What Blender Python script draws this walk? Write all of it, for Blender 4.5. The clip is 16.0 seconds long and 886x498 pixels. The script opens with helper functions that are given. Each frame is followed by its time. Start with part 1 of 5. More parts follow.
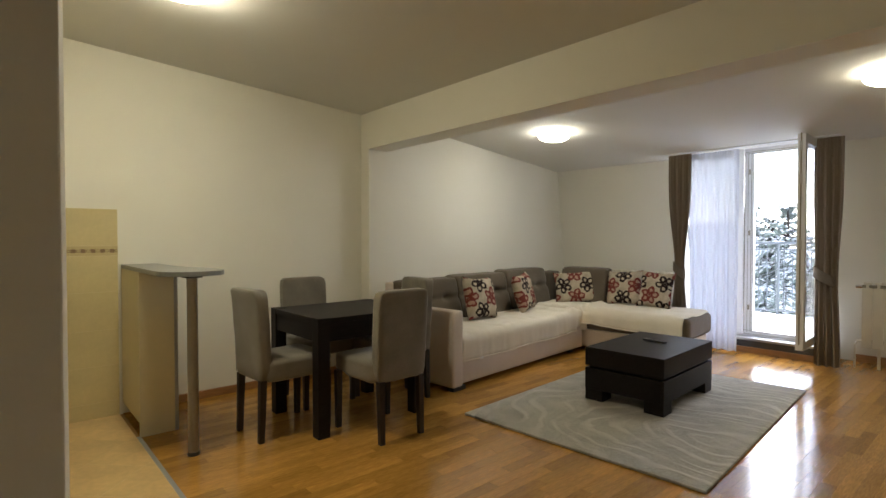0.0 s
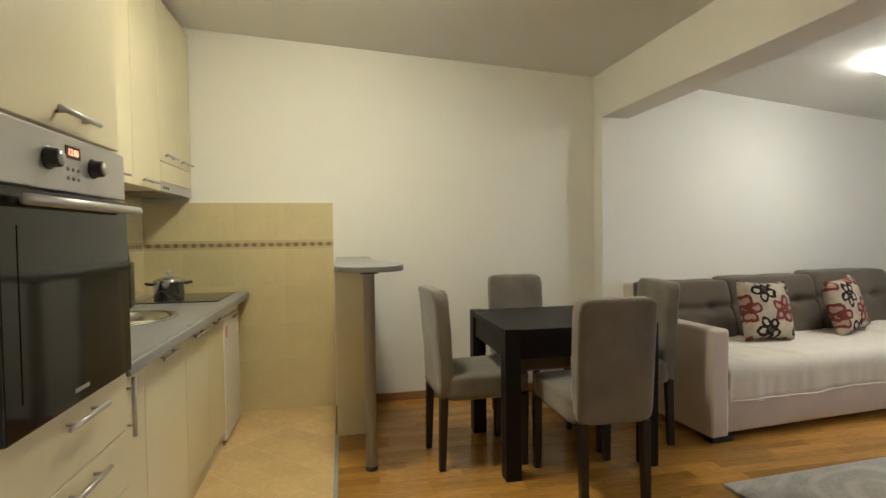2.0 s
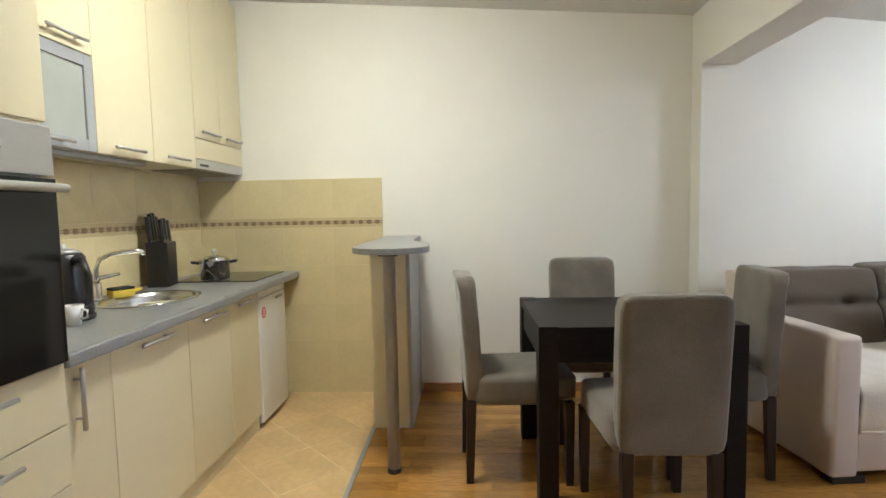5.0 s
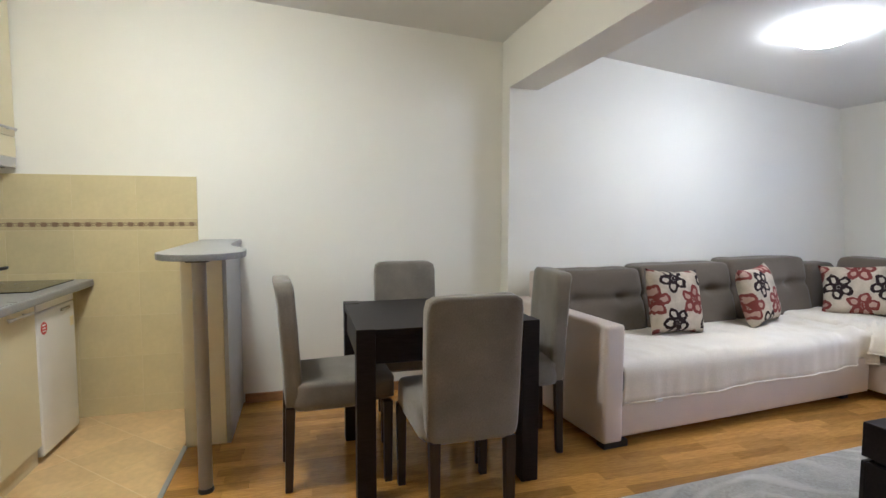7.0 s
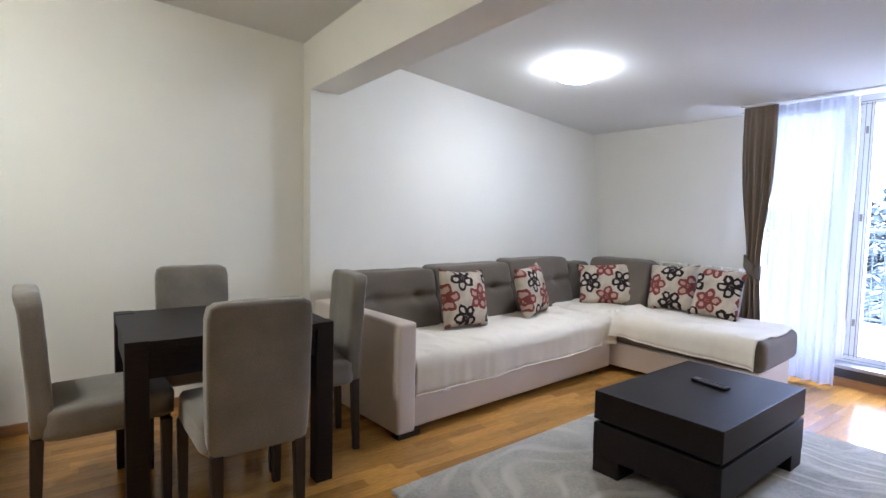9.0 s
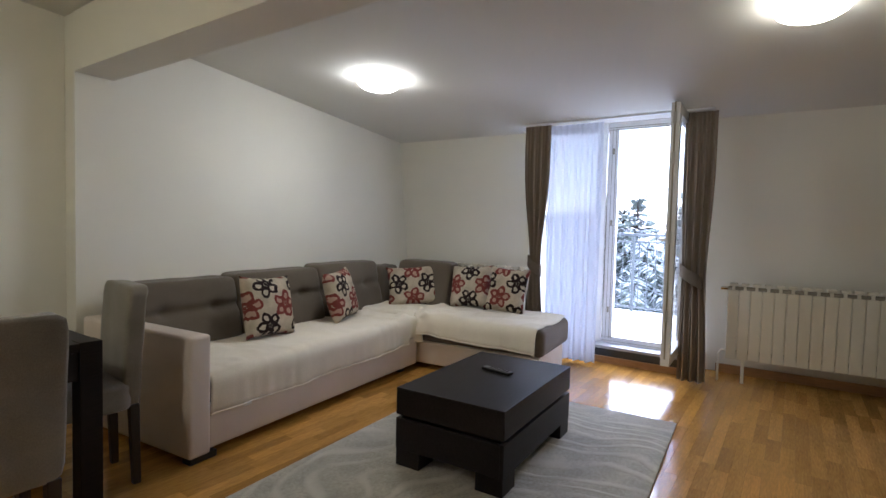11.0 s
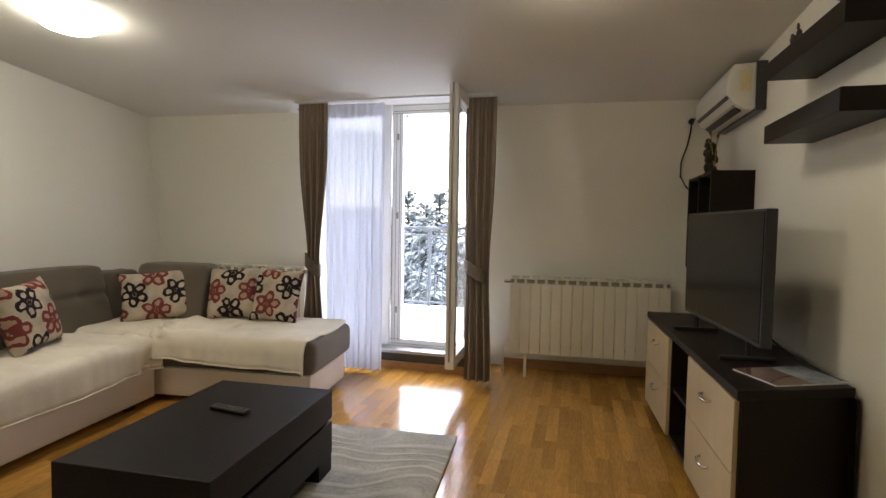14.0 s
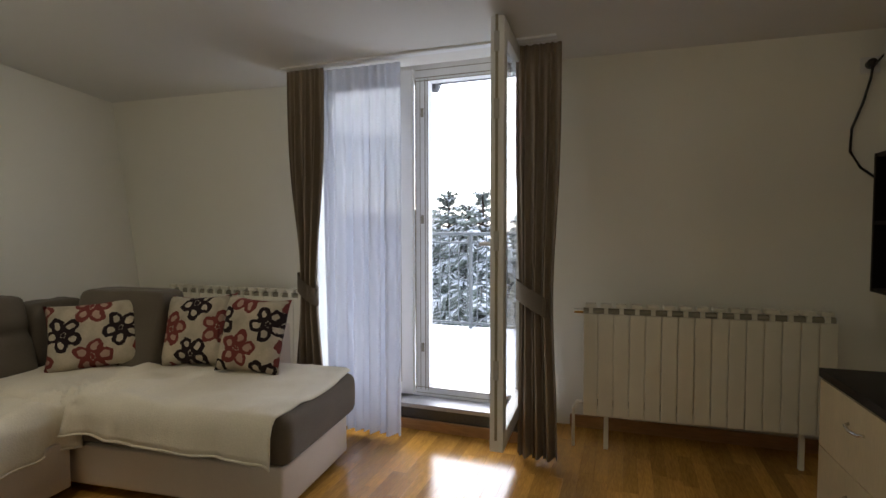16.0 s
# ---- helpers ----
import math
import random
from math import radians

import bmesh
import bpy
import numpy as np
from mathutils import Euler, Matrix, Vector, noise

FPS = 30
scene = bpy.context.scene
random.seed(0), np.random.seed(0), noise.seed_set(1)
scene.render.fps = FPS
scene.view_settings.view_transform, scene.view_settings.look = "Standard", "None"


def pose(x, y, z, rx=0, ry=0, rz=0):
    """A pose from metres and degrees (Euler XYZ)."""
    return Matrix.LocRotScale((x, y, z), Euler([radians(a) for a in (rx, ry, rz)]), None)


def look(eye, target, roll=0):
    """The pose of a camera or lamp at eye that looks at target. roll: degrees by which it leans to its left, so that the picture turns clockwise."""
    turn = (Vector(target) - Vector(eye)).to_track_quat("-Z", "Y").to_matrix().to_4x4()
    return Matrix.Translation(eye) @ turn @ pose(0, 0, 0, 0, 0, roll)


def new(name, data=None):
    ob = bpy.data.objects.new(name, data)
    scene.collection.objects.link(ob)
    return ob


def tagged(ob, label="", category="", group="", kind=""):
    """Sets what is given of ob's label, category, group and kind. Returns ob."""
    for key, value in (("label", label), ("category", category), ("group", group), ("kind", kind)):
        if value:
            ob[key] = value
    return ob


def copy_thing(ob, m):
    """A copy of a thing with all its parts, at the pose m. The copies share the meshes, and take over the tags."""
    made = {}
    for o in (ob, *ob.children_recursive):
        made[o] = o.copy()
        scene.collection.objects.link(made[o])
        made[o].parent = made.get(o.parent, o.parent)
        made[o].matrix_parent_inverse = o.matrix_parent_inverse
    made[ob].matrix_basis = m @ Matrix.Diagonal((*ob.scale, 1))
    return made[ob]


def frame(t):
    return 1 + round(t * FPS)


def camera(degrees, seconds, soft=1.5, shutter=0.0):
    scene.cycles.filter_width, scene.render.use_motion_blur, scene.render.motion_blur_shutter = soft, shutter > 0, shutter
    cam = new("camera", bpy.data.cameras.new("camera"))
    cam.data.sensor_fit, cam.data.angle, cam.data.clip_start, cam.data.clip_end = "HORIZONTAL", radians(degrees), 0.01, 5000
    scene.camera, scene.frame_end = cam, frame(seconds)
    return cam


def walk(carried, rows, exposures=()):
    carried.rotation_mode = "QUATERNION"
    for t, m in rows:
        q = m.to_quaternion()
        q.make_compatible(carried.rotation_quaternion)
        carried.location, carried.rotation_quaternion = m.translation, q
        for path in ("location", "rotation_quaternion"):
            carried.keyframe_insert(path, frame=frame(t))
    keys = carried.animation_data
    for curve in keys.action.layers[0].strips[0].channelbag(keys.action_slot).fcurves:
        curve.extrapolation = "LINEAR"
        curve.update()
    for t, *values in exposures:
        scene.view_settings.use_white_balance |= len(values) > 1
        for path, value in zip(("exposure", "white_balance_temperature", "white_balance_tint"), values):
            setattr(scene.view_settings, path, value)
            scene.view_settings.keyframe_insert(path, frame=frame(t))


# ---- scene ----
cam = camera(81.6, 16.0)
PATH = [
    (0, (0.19, -0.021, 1.246), (1.508, 1.482, 1.205), 0.0),
    (0.5, (0.396, 0.104, 1.238), (1.533, 1.748, 1.2), -0.4),
    (1, (0.629, 0.199, 1.229), (1.505, 1.996, 1.193), -0.7),
    (1.5, (0.742, 0.328, 1.222), (1.4, 2.216, 1.174), -0.5),
    (2, (0.918, 0.469, 1.224), (1.3, 2.431, 1.163), -0.7),
    (2.5, (1.038, 0.582, 1.229), (1.145, 2.578, 1.147), -0.9),
    (3, (1.19, 0.663, 1.24), (0.992, 2.651, 1.135), -1.2),
    (5.5, (1.412, 0.81, 1.215), (1.439, 2.804, 1.067), -0.9),
    (6, (1.443, 0.794, 1.214), (1.627, 2.781, 1.071), -0.6),
    (6.5, (1.448, 0.77, 1.228), (1.812, 2.731, 1.083), -0.2),
    (7, (1.482, 0.743, 1.237), (2.005, 2.668, 1.093), 0.1),
    (7.5, (1.486, 0.725, 1.239), (2.181, 2.595, 1.099), 0.6),
    (8, (1.521, 0.699, 1.241), (2.369, 2.505, 1.104), 0.8),
    (8.5, (1.541, 0.67, 1.235), (2.545, 2.395, 1.11), 1.0),
    (9, (1.555, 0.644, 1.247), (2.711, 2.271, 1.119), 1.3),
    (9.5, (1.562, 0.626, 1.259), (2.86, 2.142, 1.132), 1.5),
    (10, (1.579, 0.606, 1.253), (3.0, 2.009, 1.138), 1.5),
    (12.5, (1.696, 0.534, 1.242), (3.566, 1.236, 1.136), 1.5),
    (13, (1.884, 0.524, 1.264), (3.79, 1.117, 1.138), 1.5),
    (13.5, (2.056, 0.48, 1.267), (3.98, 1.016, 1.146), 1.2),
    (14, (2.287, 0.522, 1.236), (4.221, 1.02, 1.14), 1.0),
    (14.5, (2.566, 0.602, 1.24), (4.5, 1.104, 1.151), 0.9),
    (15, (2.824, 0.651, 1.218), (4.744, 1.205, 1.143), 0.7),
    (15.5, (3.176, 0.686, 1.25), (5.066, 1.335, 1.162), 0.4),
    (16, (3.47, 0.807, 1.261), (5.353, 1.474, 1.174), -0.1),
]
EXPOSURES = [(0, 2.63, 5900, 13), (0.5, 2.59, 5800, 12), (1.0, 2.9, 5950, 14), (2, 3.08, 5600, 14), (3, 3.43, 5300, 15), (5.5, 3.47, 4950, 19), (7, 3.45, 4850, 21), (9, 3.4, 4800, 22), (10, 3.08, 4950, 21), (12.5, 2.2, 5850, 16), (13.2, 2.58, 6100, 17), (14, 2.59, 6050, 17), (15, 2.14, 6050, 15), (16, 1.77, 6050, 14)]
walk(cam, [(t, look(eye, target, roll)) for t, eye, target, roll in PATH], EXPOSURES)

# ---- world, lamps ----
world = bpy.data.worlds.new("overcast_sky")
scene.world = world
world.use_nodes = True
wn, wl = world.node_tree.nodes, world.node_tree.links
sky = wn.new("ShaderNodeTexSky")
sky.sky_type, sky.sun_disc = "NISHITA", False
sky.sun_elevation, sky.sun_rotation = radians(45), radians(60)
sky.air_density, sky.dust_density, sky.ozone_density = 1.0, 1.0, 1.0
grey_sky = wn.new("ShaderNodeHueSaturation")
grey_sky.inputs["Saturation"].default_value = 0.5
wl.new(sky.outputs[0], grey_sky.inputs["Color"])
wl.new(grey_sky.outputs[0], wn["Background"].inputs[0])
wn["Background"].inputs[1].default_value = 0.15
sun = new("sun", bpy.data.lights.new("sun", "SUN"))
sun.data.energy, sun.data.angle, sun.data.color = 1.5, radians(70), (1, 0.97, 0.93)
sun.matrix_world = look((30, 12, 25), (7, 2, 0))
LAMP_GLOW = 6.0


# ---- materials ----
def mat(name, color, rough=0.5, metal=0.0, grain=0.0, grain_scale=40.0, bump=0.0, bump_scale=80.0, stain=0.0, stain_scale=1.5, spec=0.5, stretch=(1, 1, 1), coat=0.0, sheen=0.0, island=0.0):
    """A procedural surface: base colour varied at two scales, with fine relief."""
    m = bpy.data.materials.new(name)
    m.use_nodes = True
    n, l = m.node_tree.nodes, m.node_tree.links
    b = n["Principled BSDF"]
    b.inputs["Base Color"].default_value = (*color, 1)
    b.inputs["Roughness"].default_value, b.inputs["Metallic"].default_value = rough, metal
    b.inputs["Specular IOR Level"].default_value = spec
    b.inputs["Coat Weight"].default_value = coat
    b.inputs["Sheen Weight"].default_value = sheen
    tc = n.new("ShaderNodeTexCoord")
    mp = n.new("ShaderNodeMapping")
    mp.inputs["Scale"].default_value = stretch
    l.new(tc.outputs["Object"], mp.inputs["Vector"])
    last = None
    for amount, scale in ((grain, grain_scale), (stain, stain_scale)):
        if amount:
            t = n.new("ShaderNodeTexNoise")
            t.inputs["Scale"].default_value, t.inputs["Detail"].default_value = scale, 5
            l.new(mp.outputs[0], t.inputs["Vector"])
            mr = n.new("ShaderNodeMapRange")
            mr.inputs["From Min"].default_value, mr.inputs["From Max"].default_value = 0.3, 0.7
            mr.inputs["To Min"].default_value, mr.inputs["To Max"].default_value = 1 - amount, 1 + amount * 0.6
            l.new(t.outputs["Fac"], mr.inputs["Value"])
            mx = n.new("ShaderNodeMix")
            mx.data_type, mx.blend_type = "RGBA", "MULTIPLY"
            mx.inputs["Factor"].default_value = 1
            if last:
                l.new(last, mx.inputs["A"])
            else:
                mx.inputs["A"].default_value = (*color, 1)
            l.new(mr.outputs[0], mx.inputs["B"])
            last = mx.outputs["Result"]
    if island:
        oi = n.new("ShaderNodeObjectInfo")
        mr = n.new("ShaderNodeMapRange")
        mr.inputs["To Min"].default_value, mr.inputs["To Max"].default_value = 1 - island, 1 + island * 0.7
        l.new(oi.outputs["Random"], mr.inputs["Value"])
        mx = n.new("ShaderNodeMix")
        mx.data_type, mx.blend_type = "RGBA", "MULTIPLY"
        mx.inputs["Factor"].default_value = 1
        if last:
            l.new(last, mx.inputs["A"])
        else:
            mx.inputs["A"].default_value = (*color, 1)
        l.new(mr.outputs[0], mx.inputs["B"])
        last = mx.outputs["Result"]
    if last:
        l.new(last, b.inputs["Base Color"])
    if bump:
        t = n.new("ShaderNodeTexNoise")
        t.inputs["Scale"].default_value, t.inputs["Detail"].default_value = bump_scale, 4
        l.new(mp.outputs[0], t.inputs["Vector"])
        bp = n.new("ShaderNodeBump")
        bp.inputs["Strength"].default_value, bp.inputs["Distance"].default_value = bump, 0.004
        l.new(t.outputs["Fac"], bp.inputs["Height"])
        l.new(bp.outputs[0], b.inputs["Normal"])
    return m


def glow(name, color, strength):
    m = bpy.data.materials.new(name)
    m.use_nodes = True
    b = m.node_tree.nodes["Principled BSDF"]
    b.inputs["Base Color"].default_value = (0.9, 0.9, 0.9, 1)
    b.inputs["Emission Color"].default_value = (*color, 1)
    b.inputs["Emission Strength"].default_value = strength
    return m


def clear(name, color=(1, 1, 1), rough=0.0, alpha=1.0):
    m = bpy.data.materials.new(name)
    m.use_nodes = True
    b = m.node_tree.nodes["Principled BSDF"]
    b.inputs["Base Color"].default_value = (*color, 1)
    b.inputs["Roughness"].default_value = rough
    b.inputs["Transmission Weight"].default_value = 1
    b.inputs["IOR"].default_value = 1.45
    return m


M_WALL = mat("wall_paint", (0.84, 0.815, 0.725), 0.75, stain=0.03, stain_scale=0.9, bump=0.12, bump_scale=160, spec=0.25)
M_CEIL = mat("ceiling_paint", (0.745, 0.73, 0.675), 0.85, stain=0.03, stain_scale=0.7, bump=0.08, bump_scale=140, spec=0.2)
M_OAK = mat("parquet_oak", (0.49, 0.25, 0.046), 0.16, grain=0.24, grain_scale=14, stretch=(1.2, 9, 1), stain=0.16, stain_scale=2.4, bump=0.03, bump_scale=30, island=0.28, coat=0.08)
M_OAK_SUB = mat("parquet_joint", (0.36, 0.18, 0.035), 0.5)
M_SKIRT = mat("oak_skirting", (0.36, 0.18, 0.065), 0.35, grain=0.2, grain_scale=12, stretch=(1, 1, 8))
M_TERRA = mat("floor_tile", (0.72, 0.51, 0.235), 0.3, grain=0.10, grain_scale=25, stain=0.12, stain_scale=4, bump=0.04, island=0.07)
M_GROUT = mat("floor_grout", (0.80, 0.65, 0.40), 0.8, grain=0.1)
M_WTILE = mat("wall_tile", (0.69, 0.59, 0.33), 0.25, stain=0.06, stain_scale=6, island=0.04, grain=0.03)
M_WGROUT = mat("wall_grout", (0.71, 0.615, 0.365), 0.8, grain=0.05)
M_DECOR = mat("decor_tile", (0.60, 0.50, 0.28), 0.25, stain=0.08, stain_scale=9)
M_DECOR_DARK = mat("decor_motif", (0.25, 0.16, 0.09), 0.3, grain=0.2)
M_CREAM = mat("cream_laminate", (0.70, 0.628, 0.41), 0.34, grain=0.012, grain_scale=30, stain=0.025)
# tv drawer fronts: yellower than the cream, and darkened for the light falling off there
M_MAPLE_SHADED = mat("shaded_maple_laminate", (0.56, 0.46, 0.28), 0.4, grain=0.08, grain_scale=18, stretch=(8, 8, 1), stain=0.05)
M_CREAM_EDGE = mat("cream_carcass", (0.68, 0.60, 0.39), 0.4, grain=0.04)
M_COUNTER = mat("grey_worktop", (0.27, 0.275, 0.275), 0.32, grain=0.14, grain_scale=120, stain=0.06, stain_scale=5)
M_STEEL = mat("brushed_steel", (0.52, 0.51, 0.49), 0.36, metal=0.7, grain=0.06, grain_scale=60, stretch=(1, 1, 20))
M_CHROME = mat("chrome", (0.75, 0.75, 0.76), 0.12, metal=1, grain=0.02)
M_ALU = mat("aluminium", (0.40, 0.41, 0.43), 0.42, metal=0.35, grain=0.04)
M_OVENGLASS = mat("oven_glass", (0.008, 0.008, 0.008), 0.06, spec=0.5, stain=0.1)
M_BLACK = mat("black_plastic", (0.016, 0.016, 0.017), 0.32, stain=0.1, stain_scale=8)
M_WENGE = mat("wenge_veneer", (0.014, 0.0105, 0.010), 0.45, grain=0.35, grain_scale=16, stretch=(1, 8, 8), stain=0.1, spec=0.18)
M_WENGE_TV = mat("wenge_laminate", (0.012, 0.0075, 0.006), 0.42, grain=0.3, grain_scale=14, stretch=(1, 9, 9), spec=0.2)
M_CHAIR = mat("taupe_microfibre", (0.215, 0.19, 0.15), 0.9, grain=0.14, grain_scale=220, stain=0.24, stain_scale=5, bump=0.3, bump_scale=260, sheen=0.35, spec=0.15)
M_LEG = mat("dark_stained_wood", (0.022, 0.014, 0.012), 0.4, grain=0.3, grain_scale=20, stretch=(8, 8, 1))
M_SOFA = mat("cream_upholstery", (0.70, 0.61, 0.53), 0.85, grain=0.05, grain_scale=240, stain=0.05, stain_scale=3, bump=0.3, bump_scale=240, spec=0.2, sheen=0.1)
M_SOFA_DARK = mat("taupe_upholstery", (0.135, 0.110, 0.082), 0.9, grain=0.12, grain_scale=240, stain=0.1, stain_scale=4, bump=0.35, bump_scale=220, spec=0.15, sheen=0.2)
M_THROW = mat("cream_fleece_throw", (0.83, 0.76, 0.63), 0.95, grain=0.06, grain_scale=160, stain=0.05, stain_scale=4, bump=0.5, bump_scale=150, spec=0.1, sheen=0.3)
M_CURTAIN = mat("taupe_curtain_cloth", (0.27, 0.215, 0.155), 0.75, grain=0.1, grain_scale=180, stain=0.05, bump=0.2, bump_scale=200, spec=0.2, sheen=0.2)
M_PVC = mat("white_pvc", (0.80, 0.80, 0.79), 0.3, stain=0.03, stain_scale=5)
M_RAD = mat("radiator_enamel", (0.74, 0.70, 0.58), 0.35, stain=0.05, stain_scale=6)
M_RAD_DARK = mat("radiator_core", (0.30, 0.27, 0.20), 0.5, stain=0.1)
M_AC = mat("white_plastic", (0.74, 0.72, 0.67), 0.35, stain=0.04, stain_scale=6)
M_SILL = mat("dark_stone_sill", (0.045, 0.047, 0.052), 0.25, grain=0.25, grain_scale=90)
M_SNOW = mat("snow", (0.88, 0.89, 0.91), 0.9, stain=0.04, stain_scale=2, bump=0.4, bump_scale=12)
M_RAIL = mat("painted_rail", (0.11, 0.125, 0.13), 0.5, stain=0.1)
M_FRIDGE = mat("white_enamel", (0.78, 0.77, 0.74), 0.25, stain=0.02)
M_RED = mat("red_print", (0.55, 0.04, 0.04), 0.5, grain=0.05)
M_WHITE = mat("white_print", (0.8, 0.8, 0.78), 0.5, grain=0.03)
M_TV = mat("tv_screen", (0.006, 0.006, 0.007), 0.18, spec=0.2, stain=0.1)
M_SPONGE = mat("yellow_sponge", (0.75, 0.55, 0.05), 0.95, grain=0.2, grain_scale=200, bump=0.6, bump_scale=180)
M_SCOUR = mat("dark_scourer", (0.03, 0.035, 0.025), 0.95, grain=0.3, grain_scale=200, bump=0.6, bump_scale=180)
M_GLASS = clear("window_glass", (0.97, 0.985, 0.98))
M_FROST = mat("frosted_glass", (0.36, 0.38, 0.34), 0.35, stain=0.15, stain_scale=2.5, spec=0.5)
M_HOB = mat("ceramic_hob", (0.012, 0.012, 0.013), 0.08, spec=0.6, stain=0.1)
M_LAMP_COOL = glow("lamp_glass_neutral", (1.0, 0.93, 0.71), LAMP_GLOW * 1.15)
M_LAMP_TV = glow("lamp_glass_dim", (1.0, 0.89, 0.61), LAMP_GLOW * 0.68)
M_LAMP_WARM = glow("lamp_glass_warm", (1.0, 0.89, 0.59), LAMP_GLOW * 2.0)
M_LED = glow("red_display", (1.0, 0.06, 0.02), 2.5)


# ---- mesh helpers ----
def mesh_object(name, bm, material, smooth=False):
    me = bpy.data.meshes.new(name)
    bmesh.ops.recalc_face_normals(bm, faces=bm.faces)
    bm.to_mesh(me)
    bm.free()
    for m in material if isinstance(material, (list, tuple)) else (material,):
        me.materials.append(m)
    if smooth:
        for p in me.polygons:
            p.use_smooth = True
    return new(name, me)


def part(name, bm, material, parent, label="", smooth=False):
    ob = mesh_object(name, bm, material, smooth)
    ob.parent = parent
    if label:
        tagged(ob, label)
    return ob


def thing(name, m, label, category, group="", kind=""):
    ob = new(name)
    ob.empty_display_size = 0.1
    ob.matrix_world = m
    return tagged(ob, label, category, group, kind)


def box(x0, y0, z0, x1, y1, z1, bevel=0.0, seg=2, bm=None):
    """An upright block between two corners, its edges eased."""
    b = bmesh.new()
    bmesh.ops.create_cube(b, size=1)
    for v in b.verts:
        v.co = Vector(((x0 + x1) / 2 + v.co.x * abs(x1 - x0), (y0 + y1) / 2 + v.co.y * abs(y1 - y0), (z0 + z1) / 2 + v.co.z * abs(z1 - z0)))
    if bevel:
        bmesh.ops.bevel(b, geom=b.edges[:], offset=bevel, segments=seg, profile=0.6, affect="EDGES")
    return merge(bm, b)


def merge(bm, b):
    if bm is None:
        return b
    me = bpy.data.meshes.new("tmp")
    b.to_mesh(me)
    b.free()
    bm.from_mesh(me)
    bpy.data.meshes.remove(me)
    return bm


def moved(bm, m):
    bmesh.ops.transform(bm, matrix=m, verts=bm.verts)
    return bm


def lathe(profile, n=32, bm=None):
    """A turned shape from (radius, height) pairs about z."""
    b = bmesh.new()
    rings = []
    for r, z in profile:
        if r < 1e-5:
            rings.append([b.verts.new((0, 0, z))])
        else:
            rings.append([b.verts.new((r * math.cos(2 * math.pi * i / n), r * math.sin(2 * math.pi * i / n), z)) for i in range(n)])
    for a, c in zip(rings, rings[1:]):
        for i in range(n):
            j = (i + 1) % n
            q = [a[i % len(a)], a[j % len(a)], c[j % len(c)], c[i % len(c)]]
            u = []
            for v in q:
                if v not in u:
                    u.append(v)
            if len(u) > 2:
                b.faces.new(u)
    return merge(bm, b)


def tube(points, r, n=10, bm=None):
    """A round bar along points."""
    b = bmesh.new()
    pts = [Vector(p) for p in points]
    rings = []
    up = Vector((0.123, 0.37, 0.92)).normalized()
    for i, p in enumerate(pts):
        d = (pts[min(i + 1, len(pts) - 1)] - pts[max(i - 1, 0)]).normalized()
        s = d.cross(up)
        if s.length < 0.1:
            s = d.cross(Vector((1, 0, 0)))
        s.normalize()
        w = d.cross(s).normalized()
        rr = r[i] if isinstance(r, (list, tuple)) else r
        rings.append([b.verts.new(p + rr * (math.cos(2 * math.pi * k / n) * s + math.sin(2 * math.pi * k / n) * w)) for k in range(n)])
    for a, c in zip(rings, rings[1:]):
        for k in range(n):
            b.faces.new((a[k], a[(k + 1) % n], c[(k + 1) % n], c[k]))
    b.faces.new(rings[0])
    b.faces.new(rings[-1])
    return merge(bm, b)


def prism(outline, z0, z1, bm=None, bevel=0.0):
    """A plan outline raised from z0 to z1 (z values may be functions of x and y)."""
    b = bmesh.new()
    f0 = z0 if callable(z0) else (lambda x, y: z0)
    f1 = z1 if callable(z1) else (lambda x, y: z1)
    lo = [b.verts.new((x, y, f0(x, y))) for x, y in outline]
    hi = [b.verts.new((x, y, f1(x, y))) for x, y in outline]
    b.faces.new(lo[::-1])
    b.faces.new(hi)
    for i in range(len(lo)):
        j = (i + 1) % len(lo)
        b.faces.new((lo[i], lo[j], hi[j], hi[i]))
    if bevel:
        bmesh.ops.recalc_face_normals(b, faces=b.faces)
        bmesh.ops.bevel(b, geom=[e for e in b.edges], offset=bevel, segments=2, profile=0.6, affect="EDGES")
    return merge(bm, b)


def soft_block(sx, sy, sz, puff=0.02, n=10, power=5.0, wobble=0.004, seed=0):
    """A stuffed cushion about its base centre: a superellipsoid block with slightly uneven faces."""
    b = bmesh.new()
    bmesh.ops.create_cube(b, size=2)
    bmesh.ops.subdivide_edges(b, edges=b.edges[:], cuts=n, use_grid_fill=True)
    for v in b.verts:
        p = v.co.copy()
        k = (abs(p.x) ** power + abs(p.y) ** power + abs(p.z) ** power) ** (-1 / power)
        q = p * (k if k < 1.0 else 1.0)
        bulge = 1 + puff * (1 - q.x * q.x) * (1 - q.y * q.y) * 4
        w = noise.noise(Vector((q.x * 2.1 + seed, q.y * 2.1, q.z * 2.1))) * wobble
        v.co = Vector((q.x * sx / 2 + w, q.y * sy / 2 + w, (q.z * bulge + 1) * sz / 2 + w))
    return b


# ---- the room ----
def ceil_z(x, y=0):
    return 2.43 - 0.065 * (x - 2.86)


BACK_Y = 4.22          # dining wall
LIV_Y0, LIV_SLOPE = 4.086, 0.1155   # sofa wall runs slightly askew
TV_Y = -0.50
WIN_TOP, WIN_LEAN, WIN_SKEW = 6.345, 0.15, 0.03    # window wall leans under the roof and runs slightly askew


def win_x(z, y=-0.2):
    return WIN_TOP + WIN_LEAN * (2.21 - z) + WIN_SKEW * (4.5 - y)


def liv_y(x):
    return LIV_Y0 + LIV_SLOPE * (x - 2.86)


def setting(name, bm, material, label, category, smooth=False):
    return tagged(mesh_object(name, bm, material, smooth), label, category, "", "structure")


